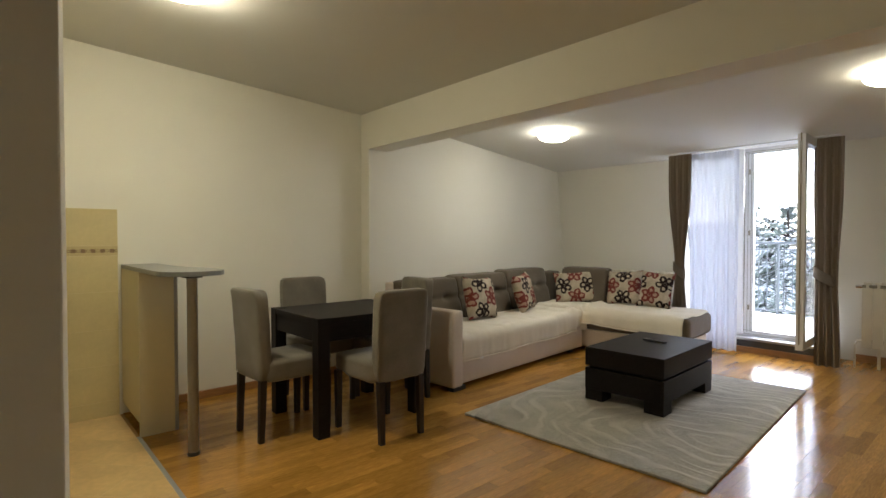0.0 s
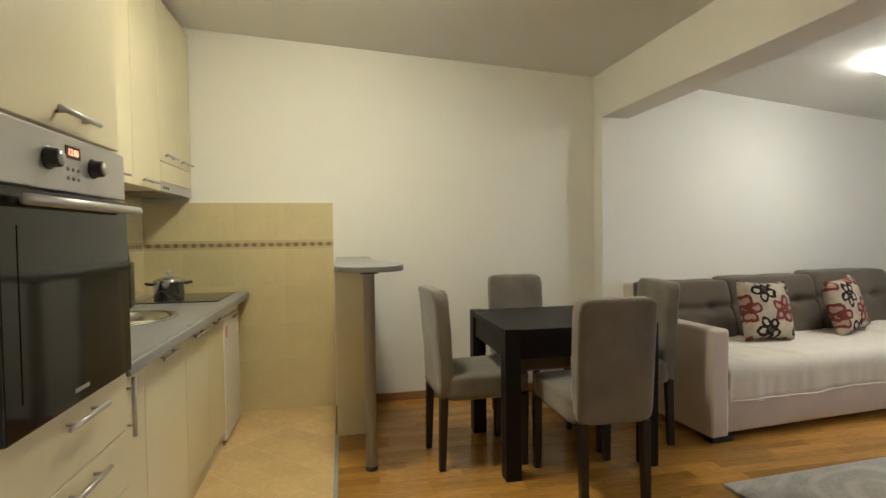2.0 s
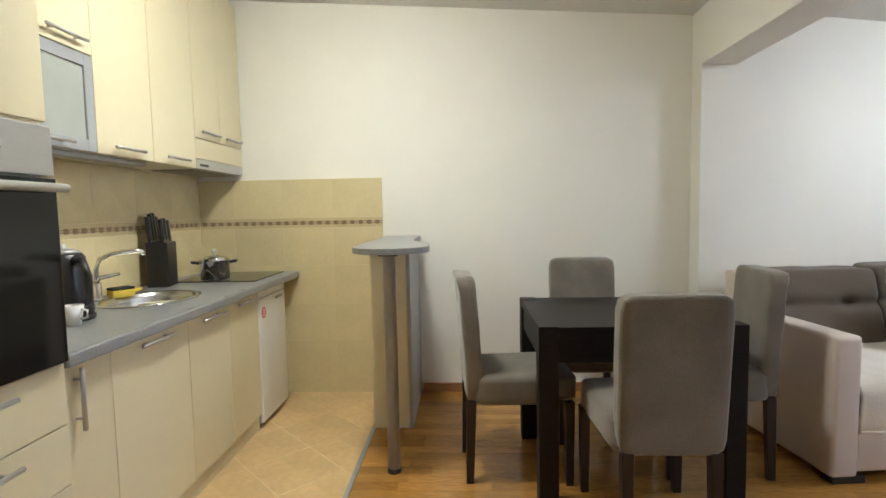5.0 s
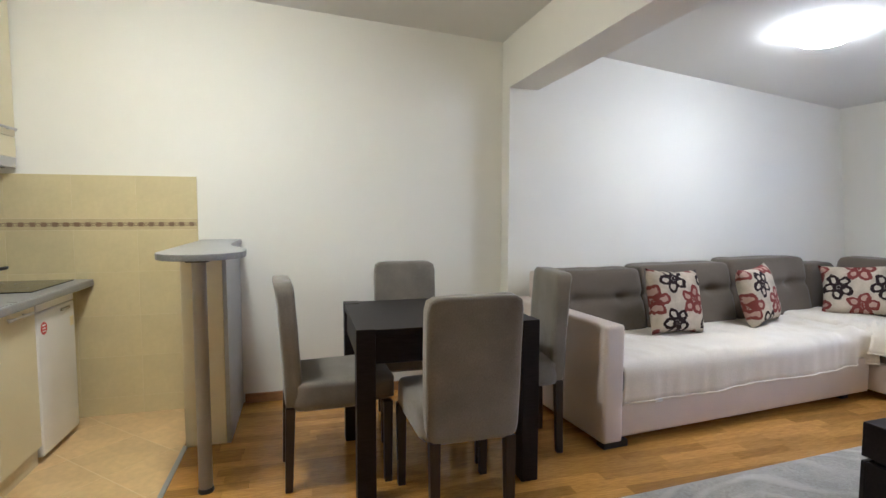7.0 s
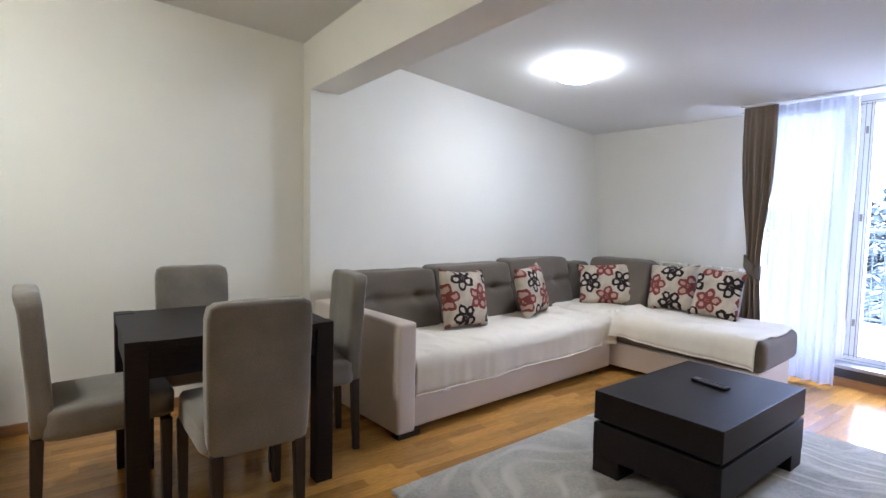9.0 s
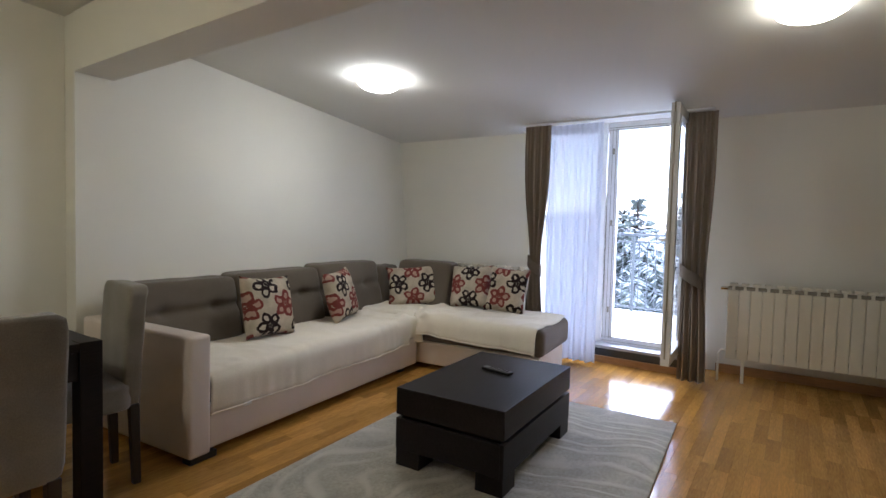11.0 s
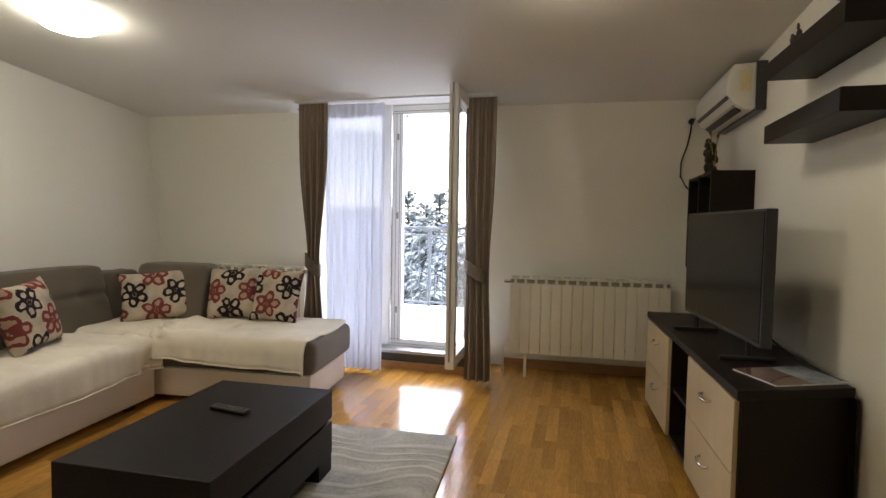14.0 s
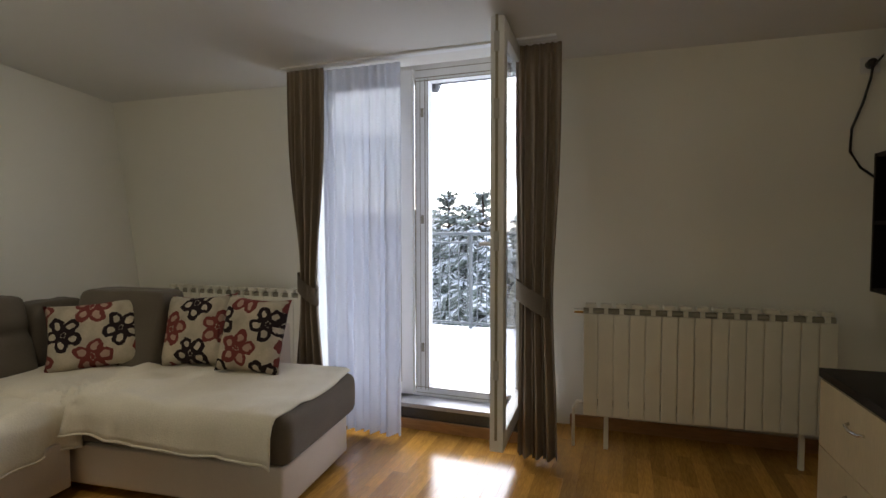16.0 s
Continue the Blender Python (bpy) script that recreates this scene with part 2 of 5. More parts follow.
top = lambda x, y: ceil_z(x) + 0.1
setting("wall_dining", prism([(-0.6, BACK_Y), (2.862, BACK_Y), (2.862, BACK_Y + 0.2), (-0.6, BACK_Y + 0.2)], -0.05, top), M_WALL, "white painted wall behind the dining table", "wall")
setting("wall_sofa", prism([(2.864, LIV_Y0), (7.1, liv_y(7.1)), (7.1, liv_y(7.1) + 0.25), (2.864, BACK_Y + 0.25)], -0.05, top), M_WALL, "white painted wall behind the corner sofa", "wall")
setting("wall_kitchen", prism([(-0.6, -1.4), (-0.4, -1.4), (-0.4, BACK_Y), (-0.6, BACK_Y)], -0.05, top), M_WALL, "white painted wall behind the kitchen units", "wall")
setting("wall_stub", prism([(-0.398, 1.16), (0.286, 1.16), (0.316, 1.43), (0.262, 1.43), (0.262, 1.555), (-0.398, 1.555)], 0.0, lambda x, y: ceil_z(x) - 0.002, bevel=0.004), M_WALL, "short white wall beside the tall oven cabinet", "wall")
setting("wall_tv", prism([(2.4, TV_Y), (2.4, TV_Y - 0.2), (7.1, TV_Y - 0.2), (7.1, TV_Y)], -0.05, top), M_WALL, "white painted wall behind the television", "wall")
setting("wall_hall_side", prism([(2.2, -1.4), (2.4, -1.4), (2.4, TV_Y), (2.2, TV_Y)], -0.05, top), M_WALL, "white hall wall", "wall")
setting("wall_hall_end", prism([(-0.6, -1.6), (2.4, -1.6), (2.4, -1.4), (-0.6, -1.4)], -0.05, top), M_WALL, "white hall end wall", "wall")

# window wall: leaning pieces round the terrace door opening
DOOR_Y0, DOOR_Y1, DOOR_X = 1.33, 2.88, 6.585


def lean_wall(y0, y1, z0, z1, bm=None):
    b = bmesh.new()
    v = [b.verts.new((win_x(z, y) + d, y, z)) for d in (0, 0.42) for y in (y0, y1) for z in (z0, z1)]
    for f in ((0, 1, 3, 2), (4, 6, 7, 5), (0, 4, 5, 1), (2, 3, 7, 6), (0, 2, 6, 4), (1, 5, 7, 3)):
        b.faces.new([v[i] for i in f])
    return merge(bm, b)


win = lean_wall(TV_Y, DOOR_Y0, -0.05, 2.5)
lean_wall(DOOR_Y1, liv_y(6.3) + 0.05, -0.05, 2.5, win)
setting("wall_window", win, M_WALL, "white sloping outer wall with a terrace door opening", "wall")
setting("wall_window_lintel", prism([(6.30, DOOR_Y0), (6.80, DOOR_Y0), (6.80, DOOR_Y1), (6.30, DOOR_Y1)], lambda x, y: 2.40 if x > 6.5 else 2.222, 2.60), M_WALL, "white reveal over the terrace door", "wall")

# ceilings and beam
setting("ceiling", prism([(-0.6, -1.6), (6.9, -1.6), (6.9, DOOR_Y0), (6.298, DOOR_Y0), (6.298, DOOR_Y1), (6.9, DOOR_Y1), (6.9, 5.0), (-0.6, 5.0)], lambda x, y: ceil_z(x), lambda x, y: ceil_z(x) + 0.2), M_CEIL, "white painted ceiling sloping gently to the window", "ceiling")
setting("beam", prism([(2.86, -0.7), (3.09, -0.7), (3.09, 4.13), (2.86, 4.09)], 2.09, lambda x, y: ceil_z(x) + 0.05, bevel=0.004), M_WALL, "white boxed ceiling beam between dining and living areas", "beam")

# floors
floor = setting("floor", prism([(-0.6, -1.6), (2.4, -1.6), (2.4, -0.7), (7.0, -0.7), (7.0, 4.85), (2.9, 4.42), (-0.6, 4.42)], -0.1, -0.006), M_OAK_SUB, "glossy oak strip parquet floor", "floor")

# ---- dining area ----
def dining_table():
    t = thing("dining_table", pose(1.683, 2.842, 0), "dark wenge square dining table with thick corner legs", "table")
    w, d = 0.825, 0.712
    part("tabletop", box(0.002, 0.002, 0.715, w - 0.002, d - 0.002, 0.748, 0.003), M_WENGE, t)
    for x in (0, w - 0.08):
        for y in (0, d - 0.08):
            part("leg", box(x, y, 0, x + 0.08, y + 0.08, 0.751, 0.003), M_WENGE, t)
    for y in (0.012, d - 0.034):
        part("apron", box(0.08, y, 0.60, w - 0.08, y + 0.022, 0.714, 0.002), M_WENGE, t)
    for x in (0.012, w - 0.034):
        part("apron", box(x, 0.08, 0.60, x + 0.022, d - 0.08, 0.714, 0.002), M_WENGE, t)
    return t


def dining_chair(m):
    """Faces +y; the rear legs stand on y = 0."""
    c = thing("dining_chair", m, "taupe microfibre parsons chair with dark tapered legs", "chair", "chairs round the table")
    seat = soft_block(0.43, 0.46, 0.135, 0.02, 8, 10.0, 0.003, 1)
    for v in seat.verts:
        k = 0.90 + 0.10 * (v.co.y + 0.23) / 0.46
        v.co.x *= k
        if v.co.z < 0.02 and v.co.y > 0.1:
            v.co.z += 0.02
    part("seat", moved(seat, pose(0, 0.235, 0.362)), M_CHAIR, c, smooth=True)
    back = soft_block(0.378, 0.078, 0.56, 0.0, 10, 11.0, 0.003, 5)
    for v in back.verts:
        z = v.co.z / 0.56
        v.co.y -= 0.035 * max(0, z - 0.15)
        if z > 0.88:
            v.co.y = v.co.y * (1.0 + 1.4 * (z - 0.88)) - 0.03 * (z - 0.88)
        v.co.x *= 0.97 + 0.03 * z
    part("backrest", moved(back, pose(0, 0.015, 0.372)), M_CHAIR, c, smooth=True)
    part("backrest_seam", tube([(-0.178, -0.018, 0.385), (-0.178, -0.026, 0.60), (-0.178, -0.037, 0.80), (-0.174, -0.045, 0.90)], 0.0022, 5), M_CHAIR, c, smooth=True)
    for x, y in ((-0.15, 0.0), (0.15, 0.0), (-0.195, 0.425), (0.195, 0.425)):
        leg = box(-0.021, -0.021, 0, 0.021, 0.021, 0.38, 0.003)
        for v in leg.verts:
            k = 0.78 + 0.22 * min(1, v.co.z / 0.38)
            v.co.x, v.co.y = v.co.x * k, v.co.y * k - (0.012 * (1 - v.co.z / 0.38) if y == 0 else 0)
        part("leg", moved(leg, pose(x, y, 0)), M_LEG, c)
    return c


dining_table()
chair = dining_chair(pose(2.088, 2.545, 0))
copy_thing(chair, pose(1.402, 3.188, 0, 0, 0, -86))
copy_thing(chair, pose(2.742, 3.222, 0, 0, 0, 84))
copy_thing(chair, pose(2.080, 3.845, 0, 0, 0, 180))


# ---- living area ----
SOFA = pose(2.962, 3.014, 0, 0, 0, 5.4)


def corner_sofa():
    s = thing("corner_sofa", SOFA, "cream and taupe corner sofa with chaise against the wall", "sofa")
    L, D = 2.16, 1.0
    part("armrest", box(0, 0, 0.03, 0.125, D, 0.655, 0.022, 3), M_SOFA, s, "cream upholstered armrest", True)
    part("seat_base", box(0.125, 0.02, 0.045, L, D, 0.275, 0.012), M_SOFA, s, "cream upholstered base", True)
    part("chaise_base", box(L + 0.03, -1.068, 0.045, 2.835, D, 0.238, 0.014), M_SOFA, s, "cream upholstered chaise base", True)
    part("seat_mattress", box(0.128, 0.035, 0.277, L + 0.05, 0.8, 0.435, 0.03, 3), M_SOFA_DARK, s, "taupe seat cushion", True)
    part("chaise_mattress", box(L + 0.02, -1.10, 0.236, 2.915, 0.8, 0.462, 0.07, 5), M_SOFA_DARK, s, "taupe chaise cushion with rounded end", True)
    part("back_frame", box(0.125, 0.875, 0.05, 2.45, D, 0.83, 0.02, 3), M_SOFA, s, "cream back frame", True)
    part("side_frame", box(2.916, -0.62, 0.05, 3.03, 0.858, 0.69, 0.02, 3), M_SOFA, s, "cream side back frame", True)
    for u0, u1, zt in ((0.13, 0.845, 0.85), (0.85, 1.68, 0.865), (1.685, 2.50, 0.885)):
        c = soft_block(u1 - u0, 0.2, zt - 0.43, 0.0, 22, 14.0, 0.006, u0)
        for v in c.verts:
            z = v.co.z / (zt - 0.43)
            v.co.y += 0.11 * z - 0.05
            dip = math.exp(-((z - 0.55) / 0.06) ** 2)
            if v.co.y < 0.06:
                v.co.y += 0.022 * dip
                for side in (-0.25, 0.25):
                    v.co.y += 0.035 * math.exp(-((v.co.x - side * (u1 - u0)) / 0.05) ** 2 - ((z - 0.55) / 0.09) ** 2)
        part("back_cushion", moved(c, pose((u0 + u1) / 2, 0.76, 0.43)), M_SOFA_DARK, s, "taupe back cushion", True)
    for v0, v1, zt in ((0.02, 0.62, 0.89),):
        c = soft_block(0.2, v1 - v0, zt - 0.43, 0.0, 12, 12.0, 0.005, 9)
        for v in c.verts:
            v.co.x += 0.11 * v.co.z / (zt - 0.43) - 0.05
        part("back_cushion", moved(c, pose(2.775, (v0 + v1) / 2, 0.43)), M_SOFA_DARK, s, "taupe back cushion", True)
    c = soft_block(0.34, 0.2, 0.40, 0.0, 8, 7.0, 0.006, 3)
    part("back_cushion", moved(c, pose(2.69, 0.79, 0.43)), M_SOFA_DARK, s, "taupe corner cushion", True)
    part("foot", box(0.012, 0.008, 0, 0.165, 0.075, 0.035, 0.004), M_BLACK, s, "black block foot")
    for x, y in ((0.06, 0.92), (2.0, 0.1), (2.78, -0.97), (2.3, -0.97), (2.78, 0.9)):
        part("foot", box(x - 0.035, y - 0.035, 0, x + 0.035, y + 0.035, 0.047, 0.004), M_BLACK, s, "black block foot")
    return s


corner_sofa()


def coffee_table():
    t = thing("coffee_table", pose(4.075, 1.930, 0.018, 0, 0, 2.9), "black-brown block coffee table standing on the rug", "table")
    a, b = 0.466, 0.301
    part("top_block", box(-a, -b, 0.262, a, b, 0.400, 0.004), M_WENGE, t)
    part("spacer", box(-a + 0.03, -b + 0.03, 0.232, a - 0.03, b - 0.03, 0.264), M_BLACK, t, "dark recessed spacer")
    for y in (-b, b - 0.02):
        part("rail", box(-a, y, 0.085, a, y + 0.02, 0.244, 0.003), M_WENGE, t)
    for x in (-a, a - 0.02):
        part("rail", box(x, -b + 0.02, 0.085, x + 0.02, b - 0.02, 0.244, 0.003), M_WENGE, t)
    for x in (-a + 0.002, a - 0.142):
        for y in (-b + 0.002, b - 0.142):
            part("foot", box(x, y, 0.0, x + 0.14, y + 0.14, 0.085, 0.003), M_WENGE, t)
    return t


coffee_table()


def tv_unit():
    u = thing("tv_cabinet", pose(4.272, -0.047, 0, 0, 0, 2.6), "low dark wood tv cabinet with cream drawer fronts", "cabinet")
    L, D = 1.735, 0.44
    sk = 0.15
    part("top", prism([(0, 0), (L, 0), (L, -D), (sk, -D)], 0.632, 0.668, bevel=0.003), M_WENGE_TV, u)
    part("side", prism([(0.012, -0.018), (0.034, -0.018), (0.034 + sk, -D), (0.012 + sk, -D)], 0.06, 0.631), M_WENGE_TV, u)
    for x in (0.66, 1.08, L - 0.03):
        part("divider", box(x - 0.011, -D + 0.01, 0.08, x + 0.011, -0.02, 0.631), M_WENGE_TV, u)
    part("bottom", prism([(0.034, -0.02), (L - 0.02, -0.02), (L - 0.02, -D), (0.034 + sk, -D)], 0.06, 0.082), M_WENGE_TV, u)
    part("back_panel", box(0.12, -D, 0.08, L - 0.02, -D + 0.008, 0.631), M_WENGE_TV, u)
    part("shelf", box(0.672, -D + 0.02, 0.33, 1.069, -0.03, 0.35), M_WENGE_TV, u)
    for x0, x1 in ((0.03, 0.665), (1.075, L - 0.02)):
        for z0, z1 in ((0.075, 0.348), (0.352, 0.626)):
            d = part("drawer_front", box(x0, -0.018, z0, x1, 0.0, z1, 0.002), M_MAPLE_SHADED, u, "cream drawer front")
            xm, zm = (x0 + x1) / 2, z0 + 0.18
            part("handle", tube([(xm - 0.06, 0.0, zm), (xm - 0.05, 0.018, zm - 0.004), (xm, 0.024, zm - 0.008), (xm + 0.05, 0.018, zm - 0.004), (xm + 0.06, 0.0, zm)], 0.006, 8), M_CHROME, d, "chrome bow handle", True)
    for x, y in ((0.06, -0.06), (0.7, -0.06), (1.08, -0.06), (L - 0.07, -0.06), (0.16, -D + 0.06), (L - 0.07, -D + 0.06)):
        part("foot", moved(lathe([(0, 0), (0.016, 0), (0.016, 0.012), (0.011, 0.018), (0.011, 0.062), (0, 0.062)], 12), pose(x, y, 0)), M_STEEL, u)
    return u


tv_unit()


def television():
    t = thing("television", pose(5.08, -0.165, 0.668, 0, 0, 6.0), "black flat television standing on the cabinet", "television")
    part("housing", box(-0.482, -0.045, 0.085, 0.482, 0.0, 0.655, 0.006), M_BLACK, t)
    part("rear_bulge", box(-0.3, -0.075, 0.12, 0.3, -0.04, 0.45, 0.012), M_BLACK, t)
    part("screen", box(-0.470, -0.002, 0.105, 0.470, 0.003, 0.643, 0.001), M_TV, t, "dark switched-off screen")
    for x in (-0.33, 0.33):
        part("stand_foot", tube([(x, -0.02, 0.09), (x, -0.02, 0.02)], 0.012, 8), M_BLACK, t)
        part("stand_bar", box(x - 0.018, -0.13, 0.0, x + 0.018, 0.1, 0.018, 0.006), M_BLACK, t)
    return t


television()


def wall_shelf(z):
    s = thing("wall_shelf", pose(4.25, TV_Y, z), "dark wood floating wall shelf", "shelf", "floating shelves")
    part("board", box(0, 0.002, 0, 0.70, 0.20, 0.08, 0.003), M_WENGE_TV, s)
    part("bracket_plate", box(0.03, 0.0005, 0.01, 0.67, 0.003, 0.07), M_BLACK, s)
    return s


wall_shelf(1.628)
wall_shelf(1.913)


def wall_cabinet():
    c = thing("wall_cabinet", pose(5.705, TV_Y, 0.96), "dark wood open cube cabinet on the wall", "cabinet")
    w, d, h = 0.64, 0.24, 0.63
    part("back_panel", box(0.0, 0.001, 0, w, 0.008, h), M_WENGE_TV, c)
    for x in (0, w / 2 - 0.009, w - 0.018):
        part("side", box(x, 0.008, 0, x + 0.018, d, h, 0.001), M_WENGE_TV, c)
    for z in (0, h / 2 - 0.009, h - 0.018):
        for x0, x1 in ((0.018, w / 2 - 0.009), (w / 2 + 0.009, w - 0.018)):
            part("shelf", box(x0, 0.008, z, x1, d - 0.003, z + 0.018), M_WENGE_TV, c)
    return c


wall_cabinet()


def air_conditioner():
    a = thing("air_conditioner", pose(5.585, TV_Y, 1.926), "white split air conditioner high on the wall", "air conditioner")
    w = 0.80
    prof = [(0.052, 0.0), (0.10, -0.005), (0.165, 0.035), (0.205, 0.10), (0.20, 0.20), (0.17, 0.255), (0.052, 0.26)]
    b = bmesh.new()
    rings = [[b.verts.new((x, y, z)) for y, z in prof] for x in (0, w)]
    n = len(prof)
    for i in range(n):
        j = (i + 1) % n
        b.faces.new((rings[0][i], rings[0][j], rings[1][j], rings[1][i]))
    b.faces.new(rings[0])
    b.faces.new(rings[1][::-1])
    bmesh.ops.recalc_face_normals(b, faces=b.faces)
    bmesh.ops.bevel(b, geom=b.edges[:], offset=0.008, segments=2, profile=0.6, affect="EDGES")
    part("body", b, M_AC, a, "", True)
    # mounting plate made deep and dark to stand for the shaded gap behind the body
    part("back_plate", box(-0.012, 0.001, -0.012, w + 0.004, 0.054, 0.264, 0.003), M_SILL, a, "dark mounting frame filling the shadow gap at the wall")
    part("outlet", moved(box(0.05, -0.028, -0.004, w - 0.05, 0.028, 0.004), pose(0, 0.135, 0.014, 32)), M_BLACK, a, "dark air outlet slot")
    part("louvre", moved(box(0.05, -0.02, -0.003, w - 0.05, 0.02, 0.003, 0.001), pose(0, 0.150, 0.022, 18)), M_AC, a)
    part("slot", moved(box(0.03, -0.003, -0.012, w - 0.03, 0.002, 0.012), pose(0, 0.1905, 0.075, -32)), M_BLACK, a, "dark grille slot")
    part("rating_sticker", box(-0.0135, 0.085, 0.10, -0.0125, 0.135, 0.21), M_WGROUT, a, "pale rating sticker")
    return a


air_conditioner()


def radiator():
    r = thing("radiator", pose(6.50, -0.20, 0, 0, 0, 3.9), "cream aluminium sectional radiator under the sloping wall", "radiator")
    n, w = 15, 0.0815
    for i in range(n):
        y = i * w
        sec = box(0, y + 0.0015, 0.20, 0.016, y + w - 0.0015, 0.775, 0.005)
        box(0.016, y + 0.03, 0.20, 0.085, y + w - 0.03, 0.806, 0.0, bm=sec)
        box(0.02, y + 0.011, 0.806, 0.085, y + w - 0.011, 0.828, 0.006, bm=sec)
        part("section", sec, M_RAD, r)
    for z in (0.26, 0.782):
        part("header", tube([(0.05, 0.0, z), (0.05, n * w, z)], 0.02, 10), M_RAD_DARK, r)
    for y in (0.13, n * w - 0.13):
        part("foot", box(0.04, y - 0.012, 0, 0.065, y + 0.012, 0.21, 0.003), M_RAD, r)
    part("valve", tube([(0.05, n * w, 0.782), (0.05, n * w + 0.05, 0.782)], 0.014, 10), M_CHROME, r)
    part("pipe", tube([(0.05, n * w, 0.26), (0.05, n * w + 0.03, 0.26), (0.05, n * w + 0.05, 0.22), (0.05, n * w + 0.05, 0.0)], 0.009, 8), M_RAD, r)
    return r


radiator()


def ceiling_lamp(x, y, material, label):
    a = -math.degrees(math.atan(0.065))
    c = thing("ceiling_lamp", pose(x, y, ceil_z(x), 0, -a * 1, 0), label, "lamp", "round ceiling lamps")
    part("base_plate", lathe([(0, -0.001), (0.134, -0.001), (0.139, -0.012), (0.136, -0.02), (0, -0.02)], 40), M_PVC, c, "", True)
    part("glass_dome", lathe([(0.136, -0.02), (0.150, -0.03), (0.155, -0.042), (0.147, -0.058), (0.122, -0.075), (0.078, -0.088), (0.04, -0.094), (0, -0.095)], 40), material, c, "lit frosted glass dome", True)
    return c


ceiling_lamp(4.485, 3.172, M_LAMP_COOL, "round lit glass ceiling lamp over the sofa")
ceiling_lamp(4.50, 0.56, M_LAMP_TV, "round lit glass ceiling lamp before the television")
ceiling_lamp(0.92, 2.80, M_LAMP_WARM, "round lit glass ceiling lamp in the kitchen")

# rug
rug = thing("rug", pose(3.904, 1.866, 0, 0, 0, 3.8), "pale grey-beige wool rug with swirling carved lines", "rug")
M_RUG = mat("grey_wool_rug", (0.39, 0.365, 0.305), 0.95, grain=0.22, grain_scale=60, stain=0.2, stain_scale=8, bump=0.6, bump_scale=200, spec=0.1, sheen=0.4)
_n, _l = M_RUG.node_tree.nodes, M_RUG.node_tree.links
_b = _n["Principled BSDF"]
_under = _b.inputs["Base Color"].links[0].from_socket
_tc, _warp, _add = _n.new("ShaderNodeTexCoord"), _n.new("ShaderNodeTexNoise"), _n.new("ShaderNodeMix")
_warp.inputs["Scale"].default_value, _warp.inputs["Detail"].default_value = 1.3, 1
_add.data_type, _add.blend_type = "RGBA", "ADD"
_add.inputs["Factor"].default_value = 1.3
_l.new(_tc.outputs["Object"], _warp.inputs["Vector"]), _l.new(_tc.outputs["Object"], _add.inputs["A"]), _l.new(_warp.outputs["Color"], _add.inputs["B"])
_wave = _n.new("ShaderNodeTexWave")
_wave.wave_type, _wave.rings_direction = "RINGS", "Z"
_wave.inputs["Scale"].default_value, _wave.inputs["Distortion"].default_value, _wave.inputs["Detail"].default_value, _wave.inputs["Detail Scale"].default_value = 2.4, 4.2, 3.0, 1.2
_l.new(_add.outputs["Result"], _wave.inputs["Vector"])
_ramp = _n.new("ShaderNodeMapRange")
_ramp.inputs["From Min"].default_value, _ramp.inputs["From Max"].default_value = 0.62, 1.02
_l.new(_wave.outputs["Fac"], _ramp.inputs["Value"])
_rm = _n.new("ShaderNodeMix")
_rm.data_type = "RGBA"
_rm.inputs["B"].default_value = (0.50, 0.475, 0.41, 1)
_patch, _fade, _mul = _n.new("ShaderNodeTexNoise"), _n.new("ShaderNodeMapRange"), _n.new("ShaderNodeMath")
_patch.inputs["Scale"].default_value, _patch.inputs["Detail"].default_value = 3.5, 3
_fade.inputs["From Min"].default_value, _fade.inputs["From Max"].default_value = 0.32, 0.58
_mul.operation = "MULTIPLY"
_l.new(_tc.outputs["Object"], _patch.inputs["Vector"]), _l.new(_patch.outputs["Fac"], _fade.inputs["Value"])
_l.new(_ramp.outputs[0], _mul.inputs[0]), _l.new(_fade.outputs[0], _mul.inputs[1])
_l.new(_mul.outputs[0], _rm.inputs["Factor"]), _l.new(_under, _rm.inputs["A"]), _l.new(_rm.outputs["Result"], _b.inputs["Base Color"])
_bp = _n.new("ShaderNodeBump")
_bp.inputs["Strength"].default_value, _bp.inputs["Distance"].default_value = 0.6, 0.006
_l.new(_mul.outputs[0], _bp.inputs["Height"]), _l.new(_b.inputs["Normal"].links[0].from_socket, _bp.inputs["Normal"]), _l.new(_bp.outputs[0], _b.inputs["Normal"])
part("rug_body", box(-1.178, -0.797, 0.001, 1.178, 0.797, 0.017, 0.006), M_RUG, rug)

# ---- terrace door and curtains ----
def frame_bars(y0, y1, z0, z1, w, d0, d1, parent, name="frame_bar", bevel=0.004):
    """Four bars round a rectangle in the plane x; local x runs d0 to d1."""
    for a, b, c, e in ((y0, y0 + w, z0, z1), (y1 - w, y1, z0, z1), (y0 + w, y1 - w, z0, z0 + w), (y0 + w, y1 - w, z1 - w, z1)):
        part(name, box(d0, a, c, d1, b, e, bevel), M_PVC, parent)


door = thing("door_1", pose(DOOR_X, 0, 0), "white plastic double terrace door standing open", "door", "", "structure")
for a, b, c, e in ((DOOR_Y0, DOOR_Y0 + 0.055, 0.149, 2.30), (DOOR_Y1 - 0.055, DOOR_Y1, 0.149, 2.30), (DOOR_Y0 + 0.055, DOOR_Y1 - 0.055, 0.149, 0.218), (DOOR_Y0 + 0.055, DOOR_Y1 - 0.055, 2.186, 2.30)):
    part("frame_bar", box(-0.035, a, c, 0.04, b, e, 0.004), M_PVC, door)
part("mullion", box(-0.035, 1.997, 0.218, 0.04, 2.083, 2.186, 0.004), M_PVC, door)
